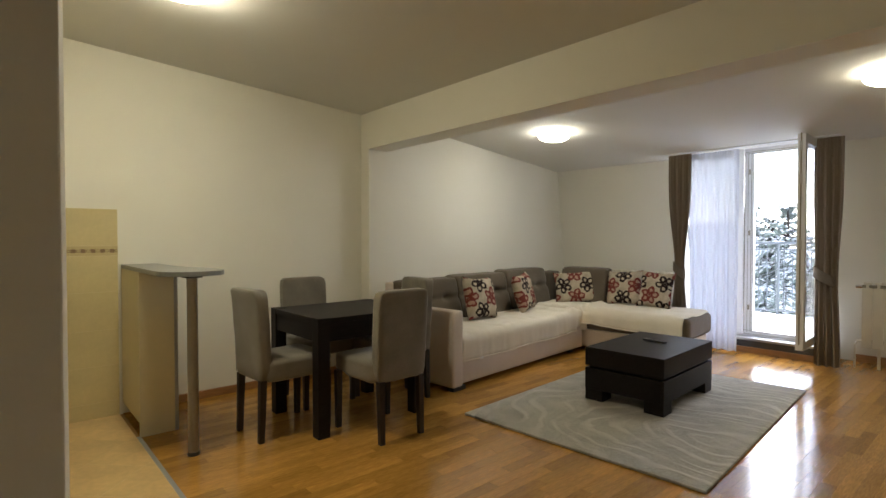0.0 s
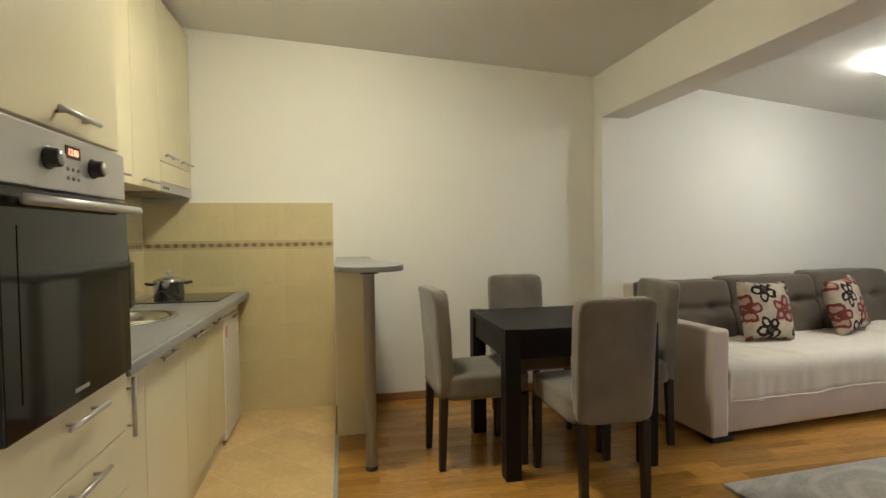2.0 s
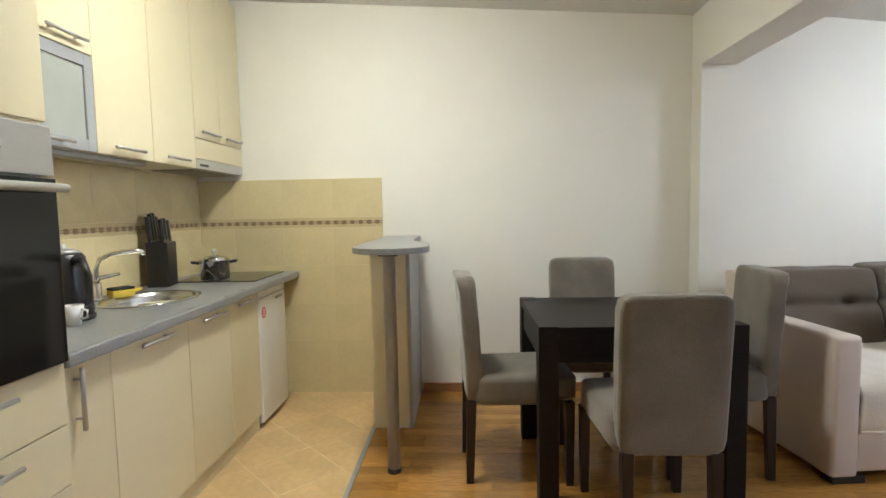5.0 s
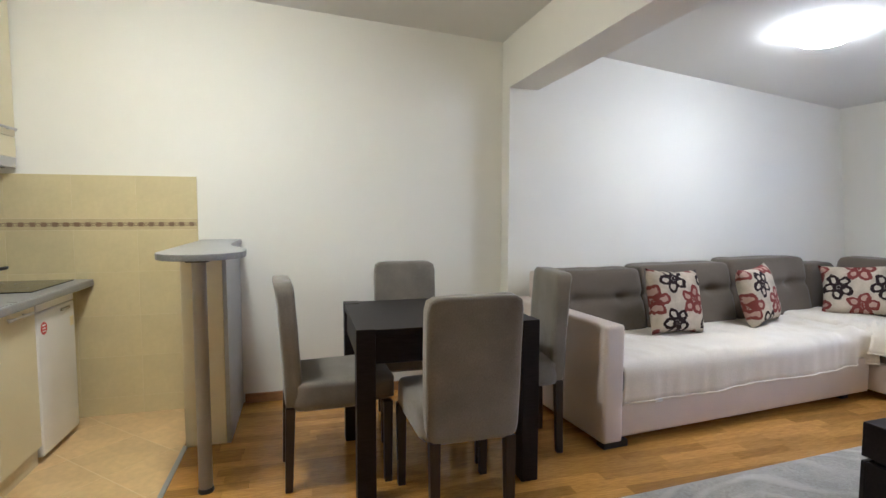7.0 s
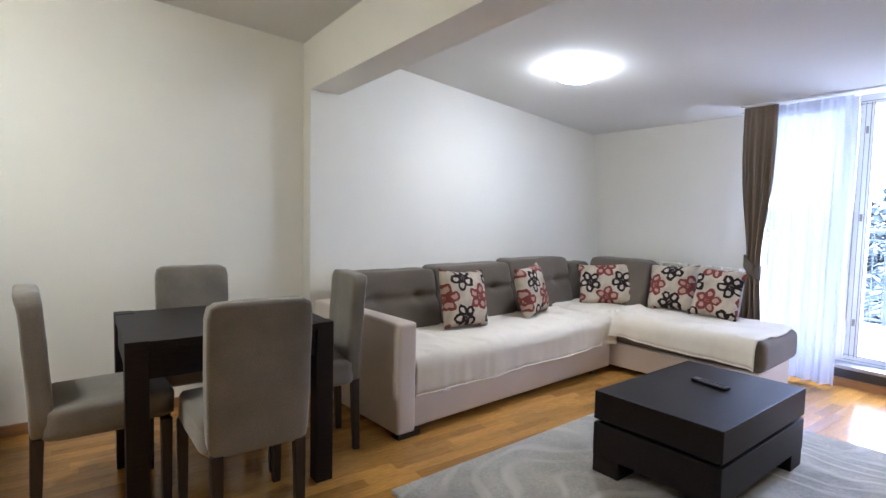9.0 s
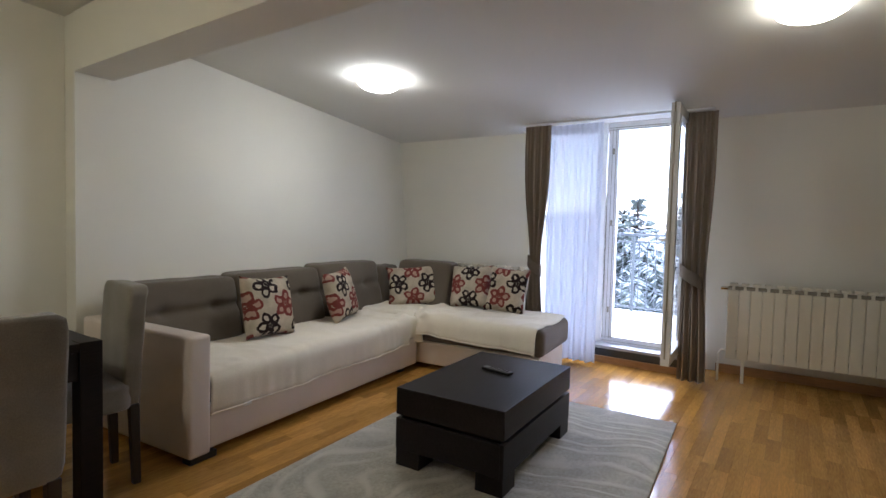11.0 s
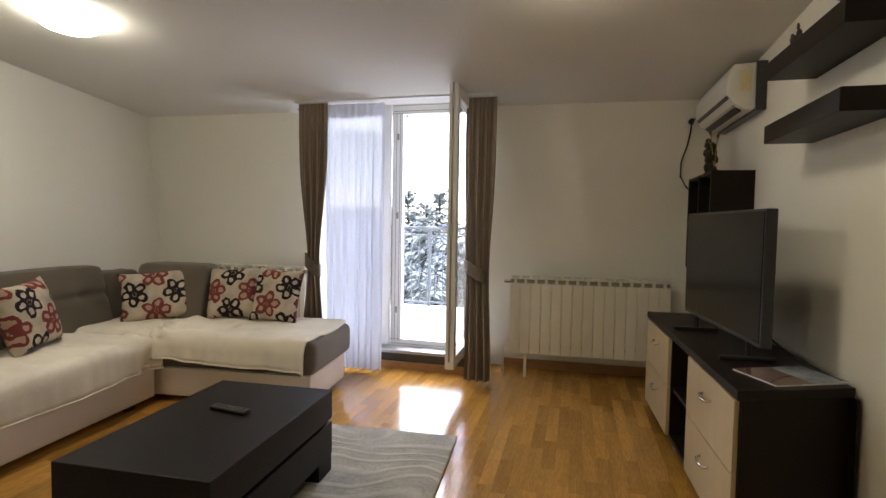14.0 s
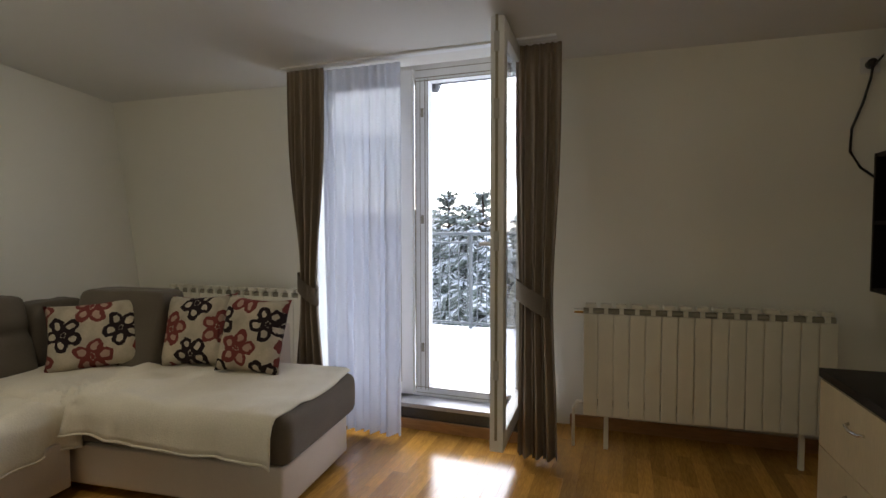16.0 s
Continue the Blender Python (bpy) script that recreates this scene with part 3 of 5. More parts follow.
fixed = part("fixed_leaf", box(-0.078, 2.089, 0.175, -0.037, 2.171, 2.26, 0.006), M_PVC, door)
part("leaf_bar", box(-0.078, 2.80, 0.175, -0.037, 2.87, 2.26, 0.006), M_PVC, fixed)
part("leaf_bar", box(-0.078, 2.171, 0.175, -0.037, 2.80, 0.247, 0.006), M_PVC, fixed)
part("leaf_bar", box(-0.078, 2.171, 2.177, -0.037, 2.80, 2.26, 0.006), M_PVC, fixed)
g = part("pane", box(-0.060, 2.168, 0.244, -0.052, 2.803, 2.18), M_GLASS, fixed)
g.visible_shadow = False
leaf = thing("open_leaf", pose(6.535, 1.388, 0, 0, 0, 182.0), "white glazed terrace door leaf swung open into the room", "door", "", "structure")
LW = 0.77
for x0, x1, z0, z1 in ((0, 0.075, 0.21, 2.21), (LW - 0.075, LW, 0.21, 2.21), (0.075, LW - 0.075, 0.21, 0.29), (0.075, LW - 0.075, 2.13, 2.21)):
    part("leaf_bar", box(x0, -0.03, z0, x1, 0.035, z1, 0.006), M_PVC, leaf)
g = part("pane", box(0.072, -0.004, 0.287, LW - 0.072, 0.004, 2.133), M_GLASS, leaf)
g.visible_shadow = False
part("seal", box(LW - 0.001, -0.006, 0.265, LW + 0.003, 0.006, 2.215), M_RAD_DARK, leaf, "grey lock strip")
for zz in (0.55, 1.15, 1.75, 2.05):
    part("lock_plate", box(LW, -0.012, zz, LW + 0.004, 0.012, zz + 0.09), M_STEEL, leaf, "steel lock plate")
for zz in (0.45, 1.28, 1.96):
    part("keeper", box(-0.046, 2.028, zz, -0.034, 2.044, zz + 0.055), M_RAD_DARK, door, "grey lock keeper")
for y0, y1 in ((1.9975, 2.002), (2.016, 2.021), (2.050, 2.054), (2.0825, 2.0885)):
    part("seal", box(-0.0372, y0, 0.20, -0.033, y1, 2.20), M_RAD_DARK, door, "grey rubber seal")
for z0, z1 in ((2.1865, 2.191), (2.206, 2.211), (2.255, 2.259), (0.2135, 0.2175), (0.176, 0.180)):
    part("seal", box(-0.0372, DOOR_Y0 + 0.055, z0, -0.033, 2.083, z1), M_RAD_DARK, door, "grey rubber seal")
for a, b, c, e in ((2.169, 2.174, 0.25, 2.175), (2.174, 2.80, 2.172, 2.1775), (2.174, 2.80, 0.2465, 0.252)):
    part("glazing_bead", box(-0.0785, a, c, -0.074, b, e), M_RAD_DARK, fixed, "grey glazing bead")
part("handle", tube([(LW - 0.04, -0.03, 1.18), (LW - 0.04, -0.075, 1.18), (LW - 0.05, -0.085, 1.18), (LW - 0.15, -0.085, 1.178)], 0.01, 8), M_PVC, leaf, "", True)
setting("door_step", prism([(6.40, DOOR_Y0 - 0.06), (6.80, DOOR_Y0 - 0.06), (6.80, DOOR_Y1), (6.40, DOOR_Y1)], 0.0, 0.13), M_SILL, "dark stone threshold step below the terrace door", "step")
setting("door_sill", box(6.385, DOOR_Y0, 0.131, 6.80, DOOR_Y1, 0.158, 0.004), M_ALU, "pale metal sill over the threshold", "sill")
setting("baseboard_step", box(6.375, DOOR_Y0 - 0.06, 0.0, 6.397, DOOR_Y1, 0.062, 0.004), M_SKIRT, "oak skirting along the threshold", "skirting")
setting("baseboard_window", prism([(win_x(0.0, TV_Y) - 0.03, TV_Y + 0.03), (win_x(0.0, TV_Y) - 0.004, TV_Y + 0.03), (win_x(0.0, 1.12) - 0.004, 1.12), (win_x(0.0, 1.12) - 0.03, 1.12)], 0.0, 0.075), M_SKIRT, "oak skirting under the radiator", "skirting")
setting("baseboard_dining", box(1.10, BACK_Y - 0.02, 0.0, 2.85, BACK_Y - 0.001, 0.06, 0.004), M_SKIRT, "oak skirting along the dining wall", "skirting")
setting("baseboard_tv", box(2.45, TV_Y + 0.001, 0.0, 6.6, TV_Y + 0.02, 0.06, 0.004), M_SKIRT, "oak skirting along the television wall", "skirting")


def drape(name, pts, z0, z1, material, label, folds, depth, tie=None):
    """A hanging cloth along a plan line with folds, its hem uneven; tie = (height, squeeze, towards)."""
    b = bmesh.new()
    nu, nv = folds * 10, 28
    (xa, ya), (xb, yb) = pts
    rows = []
    for j in range(nv + 1):
        f = j / nv
        z = z1 + (z0 - z1) * f
        row = []
        for i in range(nu + 1):
            u = i / nu
            ph = u * folds * 2 * math.pi + 0.7 * math.sin(u * 9 + f * 1.3)
            amp = depth * (0.35 + 0.65 * min(1, f * 3)) * (0.75 + 0.25 * math.sin(u * 23 + 1))
            y, x = ya + (yb - ya) * u, xa + (xb - xa) * u
            if tie:
                zt, sq, toward = tie
                k = sq * math.exp(-((z - zt) / 0.55) ** 2)
                y += (toward - y) * k
            x += amp * math.sin(ph)
            y += 0.35 * amp * math.cos(ph * 0.5 + 2 * f)
            row.append(b.verts.new((x, y, z + (0.006 * math.sin(ph * 0.5) if j == nv else 0))))
        rows.append(row)
    for r0, r1 in zip(rows, rows[1:]):
        for i in range(nu):
            b.faces.new((r0[i], r0[i + 1], r1[i + 1], r1[i]))
    c = thing(name, Matrix.Identity(4), label, "curtain")
    part("cloth", b, material, c, "", True)
    return c


M_SHEER = bpy.data.materials.new("sheer_voile")
M_SHEER.use_nodes = True
_n, _l = M_SHEER.node_tree.nodes, M_SHEER.node_tree.links
_t, _tr, _mx, _d, _m2 = _n.new("ShaderNodeBsdfTransparent"), _n.new("ShaderNodeBsdfTranslucent"), _n.new("ShaderNodeMixShader"), _n.new("ShaderNodeBsdfDiffuse"), _n.new("ShaderNodeMixShader")
_tr.inputs[0].default_value, _d.inputs[0].default_value = (0.44, 0.475, 0.57, 1), (0.80, 0.81, 0.86, 1)
_m2.inputs[0].default_value, _mx.inputs[0].default_value = 0.70, 0.965
_l.new(_tr.outputs[0], _m2.inputs[1]), _l.new(_d.outputs[0], _m2.inputs[2])
_l.new(_t.outputs[0], _mx.inputs[1]), _l.new(_m2.outputs[0], _mx.inputs[2])
_l.new(_mx.outputs[0], _n["Material Output"].inputs[0])

drape("curtain", ((6.15, 2.765), (6.15, 2.51)), 0.02, 2.208, M_CURTAIN, "taupe curtain tied back beside the terrace door", 7, 0.032, (0.90, 0.55, 2.63))
drape("curtain", ((6.19, 1.355), (6.19, 1.125)), 0.02, 2.208, M_CURTAIN, "taupe curtain tied back beside the open door leaf", 7, 0.032, (0.90, 0.22, 1.28))
drape("sheer_curtain", ((6.19, 2.54), (6.19, 2.03)), 0.03, 2.202, M_SHEER, "white sheer voile curtain hanging before the glass", 9, 0.032)
setting("curtain_rail", prism([(6.10, 1.14), (6.14, 1.14), (6.14, 2.78), (6.10, 2.78)], lambda x, y: ceil_z(x) - 0.012, lambda x, y: ceil_z(x) - 0.001), M_PVC, "white curtain track on the ceiling", "curtain track")

# ---- outdoors ----
setting("ground", prism([(6.82, -400), (1200, -400), (1200, 400), (6.82, 400)], -9.3, -9.0), M_SNOW, "snow-covered ground far below the terrace", "ground")
setting("terrace", box(6.81, -1.5, -0.2, 9.15, 6.5, 0.10), M_SNOW, "terrace deck under fresh snow", "terrace")


def railing():
    r = thing("terrace_railing", pose(9.05, 0, 0.1), "grey-green metal terrace railing with thin bars", "railing")
    part("top_rail", tube([(0, -1.4, 1.08), (0, 6.4, 1.08)], 0.02, 8), M_RAIL, r)
    part("bottom_rail", tube([(0, -1.4, 0.06), (0, 6.4, 0.06)], 0.014, 8), M_RAIL, r)
    part("middle_rail", tube([(0, -1.4, 0.98), (0, 6.4, 0.98)], 0.012, 8), M_RAIL, r)
    proto = None
    for i in range(71):
        y = -1.4 + i * 0.111
        if proto is None:
            proto = part("bar", box(-0.005, -0.005, 0.06, 0.005, 0.005, 1.07), M_RAIL, r)
            proto.location.y = y
        else:
            b = new("bar", proto.data)
            b.parent = r
            b.location.y = y
    for y in (-1.4, 0.5, 2.45, 4.4, 6.4):
        part("post", box(-0.018, y - 0.018, 0, 0.018, y + 0.018, 1.08, 0.002), M_RAIL, r)
    return r


railing()

# ---- soft furnishings ----
def wrinkle(p, amount):
    return amount * (noise.noise(Vector((p[0] * 5, p[1] * 5, 0.3))) + 0.5 * noise.noise(Vector((p[0] * 13, p[1] * 9, 1.7))))


def throw_sheet(name, across, profile, length, hem, label, seed):
    """A cloth laid over a seat edge. profile: (out, z) pairs from the back over the edge to the hem; hem(k) lifts the hanging edge."""
    b = bmesh.new()
    nu = 130
    rows = []
    steps = []
    for (a, za), (c, zc) in zip(profile, profile[1:]):
        n = max(2, int(math.hypot(c - a, zc - za) / 0.03))
        steps += [(a + (c - a) * k / n, za + (zc - za) * k / n) for k in range(n)]
    steps.append(profile[-1])
    low = profile[-1][1]
    high = profile[0][1]
    for i in range(nu + 1):
        k = i / nu
        s = across[0] + (across[1] - across[0]) * k
        row = []
        for d, z in steps:
            hang = max(0.0, (high - z) / max(1e-6, high - low))
            zz = z + hem(k) * hang
            near_corner = math.exp(-((s - (2.2 if seed == 0 else 0.1)) / 0.35) ** 2)
            cx, cy = s - (2.2 if seed == 0 else 0.04), d - (0.0 if seed == 0 else -0.63)
            rho, th = math.hypot(cx, cy), math.atan2(cy, cx)
            fan = 0.042 * math.exp(-rho / 0.26) * math.sin(th * 11 + 1.5 * math.sin(rho * 9))
            crease = sum(0.024 * math.exp(-((th - a) * rho / 0.028) ** 2 - (rho / reach) ** 2) for a, reach in ((1.8, 0.4), (2.22, 0.55), (2.68, 0.7))) * min(1.0, rho / 0.08)
            w = fan + crease * (1 - hang) + wrinkle((s * 1.3 + seed, d * 1.3), 0.015 + 0.028 * near_corner) + (0.006 + 0.007 * near_corner) * hang * math.sin(s * 21 + seed + 2 * math.sin(s * 6))
            row.append((s, d - (w + 0.004) * hang, zz + (max(w, 0.0) + 0.007) * (1 - hang)))
        rows.append(row)
    grid = [[b.verts.new(p) for p in row] for row in rows]
    for r0, r1 in zip(grid, grid[1:]):
        for j in range(len(r0) - 1):
            b.faces.new((r0[j], r0[j + 1], r1[j + 1], r1[j]))
    bmesh.ops.recalc_face_normals(b, faces=b.faces)
    bmesh.ops.solidify(b, geom=b.faces[:], thickness=0.005)
    # the stitched hem, a little thicker than the cloth
    tube([row[-1] for row in rows], [0.006] * len(rows), 6, b)
    t = thing(name, SOFA, label, "throw")
    return t, b


t, b = throw_sheet("throw", (0.130, 2.20), [(0.70, 0.442), (0.075, 0.442), (0.038, 0.434), (0.014, 0.41), (0.004, 0.38), (0.004, 0.226)], 2.0, lambda k: 0.018 * k * k + 0.005 * math.sin(k * 17), "cream fleece throw spread over the sofa seat", 0.0)
part("cloth", b, M_THROW, t, "", True)
part("care_label", box(0.32, -0.014, 0.222, 0.37, -0.011, 0.24), M_WHITE, t, "small white care label")
t, b = throw_sheet("throw", (-1.035, 0.70), [(0.14, 0.471), (-0.565, 0.471), (-0.605, 0.463), (-0.628, 0.435), (-0.642, 0.39), (-0.645, 0.255)], 1.7, lambda k: 0.015 + 0.08 * k + 0.006 * math.sin(k * 9 + 1), "cream fleece throw spread over the chaise", 7.0)
for v in b.verts:
    over = min(0.06, max(0.0, -0.995 - v.co.x))
    v.co = Vector((2.775 + v.co.y, v.co.x - 0.035 + 0.02 * math.sin(v.co.y * 7), v.co.z - (0.07 - math.sqrt(0.0049 - over * over))))
part("cloth", b, M_THROW, t, "", True)
# gathered folds where the two throws meet
b = bmesh.new()
for i in range(5):
    pts = []
    for k in range(9):
        f = k / 8
        pts.append((2.17 + 0.035 * i - 0.02 * math.sin(f * 3 + i), 0.10 - 0.115 * min(1, f * 1.6) + 0.02 * i, 0.45 - 0.15 * max(0, f - 0.35) / 0.65 + 0.008 * math.sin(i * 2 + f * 4)))
    tube(pts, [0.012, 0.018, 0.02, 0.021, 0.02, 0.019, 0.018, 0.016, 0.012], 8, b)
part("gathered_fold", b, M_THROW, t, "", True)


def floral():
    """Cream cloth printed with hollow five-petalled flowers, dark and red."""
    m = mat("floral_print", (0.50, 0.43, 0.325), 0.9, grain=0.10, grain_scale=200, stain=0.28, stain_scale=11, bump=0.25, bump_scale=220, spec=0.15)
    n, l = m.node_tree.nodes, m.node_tree.links
    b = n["Principled BSDF"]
    under = b.inputs["Base Color"].links[0].from_socket
    tc, oi = n.new("ShaderNodeTexCoord"), n.new("ShaderNodeObjectInfo")

    def op(kind, a, c=None, d=None):
        q = n.new("ShaderNodeMath")
        q.operation = kind
        for i, v in enumerate((a, c, d)):
            if v is None:
                continue
            if isinstance(v, (int, float)):
                q.inputs[i].default_value = v
            else:
                l.new(v, q.inputs[i])
        return q.outputs[0]

    sep = n.new("ShaderNodeSeparateXYZ")
    wob = n.new("ShaderNodeTexNoise")
    wob.inputs["Scale"].default_value, wob.inputs["Detail"].default_value = 22, 3
    l.new(tc.outputs["Object"], wob.inputs["Vector"])
    shake = n.new("ShaderNodeMix")
    shake.data_type, shake.blend_type = "RGBA", "LINEAR_LIGHT"
    shake.inputs["Factor"].default_value = 0.022
    l.new(tc.outputs["Object"], shake.inputs["A"]), l.new(wob.outputs["Color"], shake.inputs["B"])
    l.new(shake.outputs["Result"], sep.inputs[0])
    shift = n.new("ShaderNodeSeparateColor")
    l.new(oi.outputs["Color"], shift.inputs[0])
    X = op("ADD", sep.outputs["X"], shift.outputs[0])
    Y = op("ADD", sep.outputs["Y"], shift.outputs[1])

    def blossom(ox, oy, turn):
        """Five looped petals round a small heart, repeated every 0.28 m."""
        u = op("SUBTRACT", op("MODULO", op("ADD", X, 2.94 + ox), 0.28), 0.14)
        v = op("SUBTRACT", op("MODULO", op("ADD", Y, 2.94 + oy), 0.28), 0.14)
        r = op("SQRT", op("ADD", op("MULTIPLY", u, u), op("MULTIPLY", v, v)))
        ang = op("ADD", op("ARCTAN2", v, u), turn)
        fold = op("SUBTRACT", op("MODULO", op("ADD", ang, 40 * math.pi), 2 * math.pi / 5), math.pi / 5)
        px = op("DIVIDE", op("SUBTRACT", op("MULTIPLY", r, op("COSINE", fold)), 0.056), 0.041)
        py = op("DIVIDE", op("MULTIPLY", r, op("SINE", fold)), 0.034)
        oval = op("SQRT", op("ADD", op("MULTIPLY", px, px), op("MULTIPLY", py, py)))
        ring = op("LESS_THAN", op("ABSOLUTE", op("SUBTRACT", oval, 0.78)), 0.28)
        return op("MINIMUM", op("ADD", ring, op("LESS_THAN", r, 0.012)), 1.0), oval

    red, red_oval = blossom(0.0, 0.0, 0.5)
    black, black_oval = blossom(0.14, 0.14, 1.1)
    mask = op("MAXIMUM", red, black)
    ink = n.new("ShaderNodeMix")
    ink.data_type = "RGBA"
    ink.inputs["A"].default_value, ink.inputs["B"].default_value = (0.18, 0.045, 0.038, 1), (0.022, 0.014, 0.016, 1)
    l.new(black, ink.inputs["Factor"])
    # the inside of red petals is tinted
    tint = n.new("ShaderNodeMix")
    tint.data_type = "RGBA"
    tint.inputs["B"].default_value = (0.36, 0.17, 0.13, 1)
    l.new(op("MULTIPLY", op("LESS_THAN", red_oval, 0.8), 0.6), tint.inputs["Factor"])
    l.new(under, tint.inputs["A"])
    out = n.new("ShaderNodeMix")
    out.data_type = "RGBA"
    l.new(mask, out.inputs["Factor"]), l.new(tint.outputs["Result"], out.inputs["A"]), l.new(ink.outputs["Result"], out.inputs["B"])
    l.new(out.outputs["Result"], b.inputs["Base Color"])
    return m


M_FLORAL = floral()


def pillow(m, w, h, label, seed, print_x, print_y):
    p = thing("throw_pillow", m, label, "pillow", "floral pillows on the sofa")
    b = bmesh.new()
    n = 18
    for side in (1, -1):
        g = []
        for i in range(n + 1):
            row = []
            for j in range(n + 1):
                u, v = i / n * 2 - 1, j / n * 2 - 1
                pinch = 1 - 0.10 * (1 - abs(u) ** 2) * abs(v) ** 4
                pinch2 = 1 - 0.10 * (1 - abs(v) ** 2) * abs(u) ** 4
                d = 0.075 * max(0.0, (1 - u ** 4) * (1 - v ** 4)) ** 0.55
                d += 0.006 * noise.noise(Vector((u * 2.5 + seed, v * 2.5, side))) * (1 - max(abs(u), abs(v)) ** 4)
                row.append(b.verts.new((u * w / 2 * pinch2, v * h / 2 * pinch, side * d)))
            g.append(row)
        for i in range(n):
            for j in range(n):
                b.faces.new((g[i][j], g[i + 1][j], g[i + 1][j + 1], g[i][j + 1]))
    bmesh.ops.remove_doubles(b, verts=b.verts, dist=0.0008)
    part("cover", b, M_FLORAL, p, "", True).color = (print_x, print_y, 0, 1)
    return p


def leaning(x, y, z, yaw, lean, spin=0):
    """Stands upright facing yaw, leaning back."""
    return pose(x, y, z, 0, 0, yaw) @ pose(0, 0, 0, 90 - lean, 0, 0) @ pose(0, 0, 0, 0, 0, spin)


pillow(leaning(3.825, 3.565, 0.655, 2, 16, -3), 0.41, 0.43, "cream floral throw pillow leaning on a back cushion", 1, 0.19, 0.0)
pillow(leaning(4.60, 3.65, 0.652, 20, 15, 4), 0.42, 0.42, "cream floral throw pillow turned on the sofa seat", 2, 0.2, 0.06)
pillow(leaning(5.53, 3.62, 0.652, -52, 20, 5), 0.51, 0.40, "cream floral throw pillow in the sofa corner", 3, 0.0, 0.13)
pillow(leaning(5.755, 3.10, 0.672, -78, 20, 3), 0.42, 0.42, "cream floral throw pillow on the chaise", 4, 0.13, 0.0)
pillow(leaning(5.735, 2.705, 0.675, -78, 17, -4), 0.37, 0.42, "cream floral throw pillow near the chaise end", 5, 0.04, 0.08)

# curtain tie-backs
for x, y, w in ((6.15, 2.635, 0.07), (6.185, 1.27, 0.085)):
    tb = thing("curtain_tieback", pose(x, y, 0.88), "taupe cloth curtain tie-back", "tie-back", "curtain tie-backs")
    b = bmesh.new()
    ring = []
    for i in range(25):
        a = 2 * math.pi * i / 24
        ring.append([(0.048 * math.cos(a), w * math.sin(a), zz + 0.05 * math.sin(a)) for zz in (-0.052, 0.052)])
    vv = [[b.verts.new(q) for q in r] for r in ring]
    for r0, r1 in zip(vv, vv[1:]):
        b.faces.new((r0[0], r1[0], r1[1], r0[1]))
    bmesh.ops.solidify(b, geom=b.faces[:], thickness=0.004)
    part("band", b, M_CURTAIN, tb, "", True)
    part("hook", tube([(0.05, w * 0.9, 0.03), (0.10, w * 0.95, 0.06), (0.16, w, 0.06)], 0.006, 6), M_BLACK, tb, "dark wall hook")

# ---- small things in the living area ----
rc = thing("remote_control", pose(4.165, 1.94, 0.4185, 0, 0, 82), "black remote control lying on the coffee table", "remote control")
part("body", box(-0.095, -0.022, 0, 0.095, 0.022, 0.016, 0.006, 3), M_BLACK, rc, "", True)
for i in range(7):
    for j in (-0.011, 0.0, 0.011):
        part("key", box(-0.075 + i * 0.019, j - 0.003, 0.0155, -0.065 + i * 0.019, j + 0.003, 0.018, 0.001, 1), M_SILL, rc, "grey rubber key")

mg = thing("magazine", pose(4.53, -0.30, 0.6685, 0, 0, 24), "glossy magazine with a colourful cover on the tv cabinet", "magazine")
part("pages", box(-0.11, -0.16, 0, 0.11, 0.16, 0.006, 0.001), M_WHITE, mg)
M_COVER = mat("printed_cover", (0.20, 0.12, 0.10), 0.15, stain=0.7, stain_scale=9, coat=0.4)
M_COVER_BLUE = mat("printed_cover_pale", (0.35, 0.40, 0.48), 0.15, stain=0.4, stain_scale=12, coat=0.4)
part("cover", box(-0.11, 0.0, 0.0062, 0.11, 0.16, 0.0072), M_COVER, mg, "dark printed cover half")
part("cover_picture", box(-0.11, -0.16, 0.0062, 0.11, -0.001, 0.0072), M_COVER_BLUE, mg, "pale printed cover half")

cable = thing("tv_cable", Matrix.Identity(4), "thin black cable behind the television", "cable")
part("lead", tube([(4.74, -0.27, 0.80), (4.72, -0.33, 0.74), (4.64, -0.42, 0.683), (4.56, -0.455, 0.675), (4.50, -0.462, 0.675)], 0.004, 6), M_BLACK, cable, "", True)

soc = thing("power_socket", pose(win_x(2.03) - 0.004, -0.290, 2.03, 0, 9.6, 0), "black plug in a white wall socket by the air conditioner", "socket")
part("plate", box(-0.008, -0.04, -0.04, 0.0, 0.04, 0.04, 0.003), M_PVC, soc)
part("plug", moved(lathe([(0, 0), (0.022, 0), (0.02, 0.03), (0.012, 0.04), (0, 0.04)], 16), pose(-0.008, 0, 0, 0, -90, 0)), M_BLACK, soc, "black plug", True)
crd = thing("cable", Matrix.Identity(4), "black power cord hanging down the wall", "cable")
part("lead", tube([(win_x(2.0) - 0.045, -0.290, 2.02), (win_x(1.95) - 0.04, -0.287, 1.96), (win_x(1.86) - 0.012, -0.275, 1.86), (win_x(1.73) - 0.01, -0.240, 1.74), (win_x(1.62) - 0.01, -0.242, 1.63), (win_x(1.56) - 0.01, -0.290, 1.55), (win_x(1.5) - 0.01, -0.355, 1.50)], 0.006, 8), M_BLACK, crd, "", True)
part("ac_lead", tube([(win_x(2.0) - 0.045, -0.295, 2.02), (6.42, -0.31, 2.05), (6.40, -0.33, 2.06)], 0.005, 6), M_BLACK, crd, "", True)

M_BRONZE = mat("dark_bronze", (0.035, 0.022, 0.018), 0.45, metal=0.3, grain=0.4, grain_scale=60, bump=0.4, bump_scale=90)
M_ORANGE = mat("rust_red_glaze", (0.30, 0.07, 0.03), 0.4, grain=0.4, grain_scale=60)
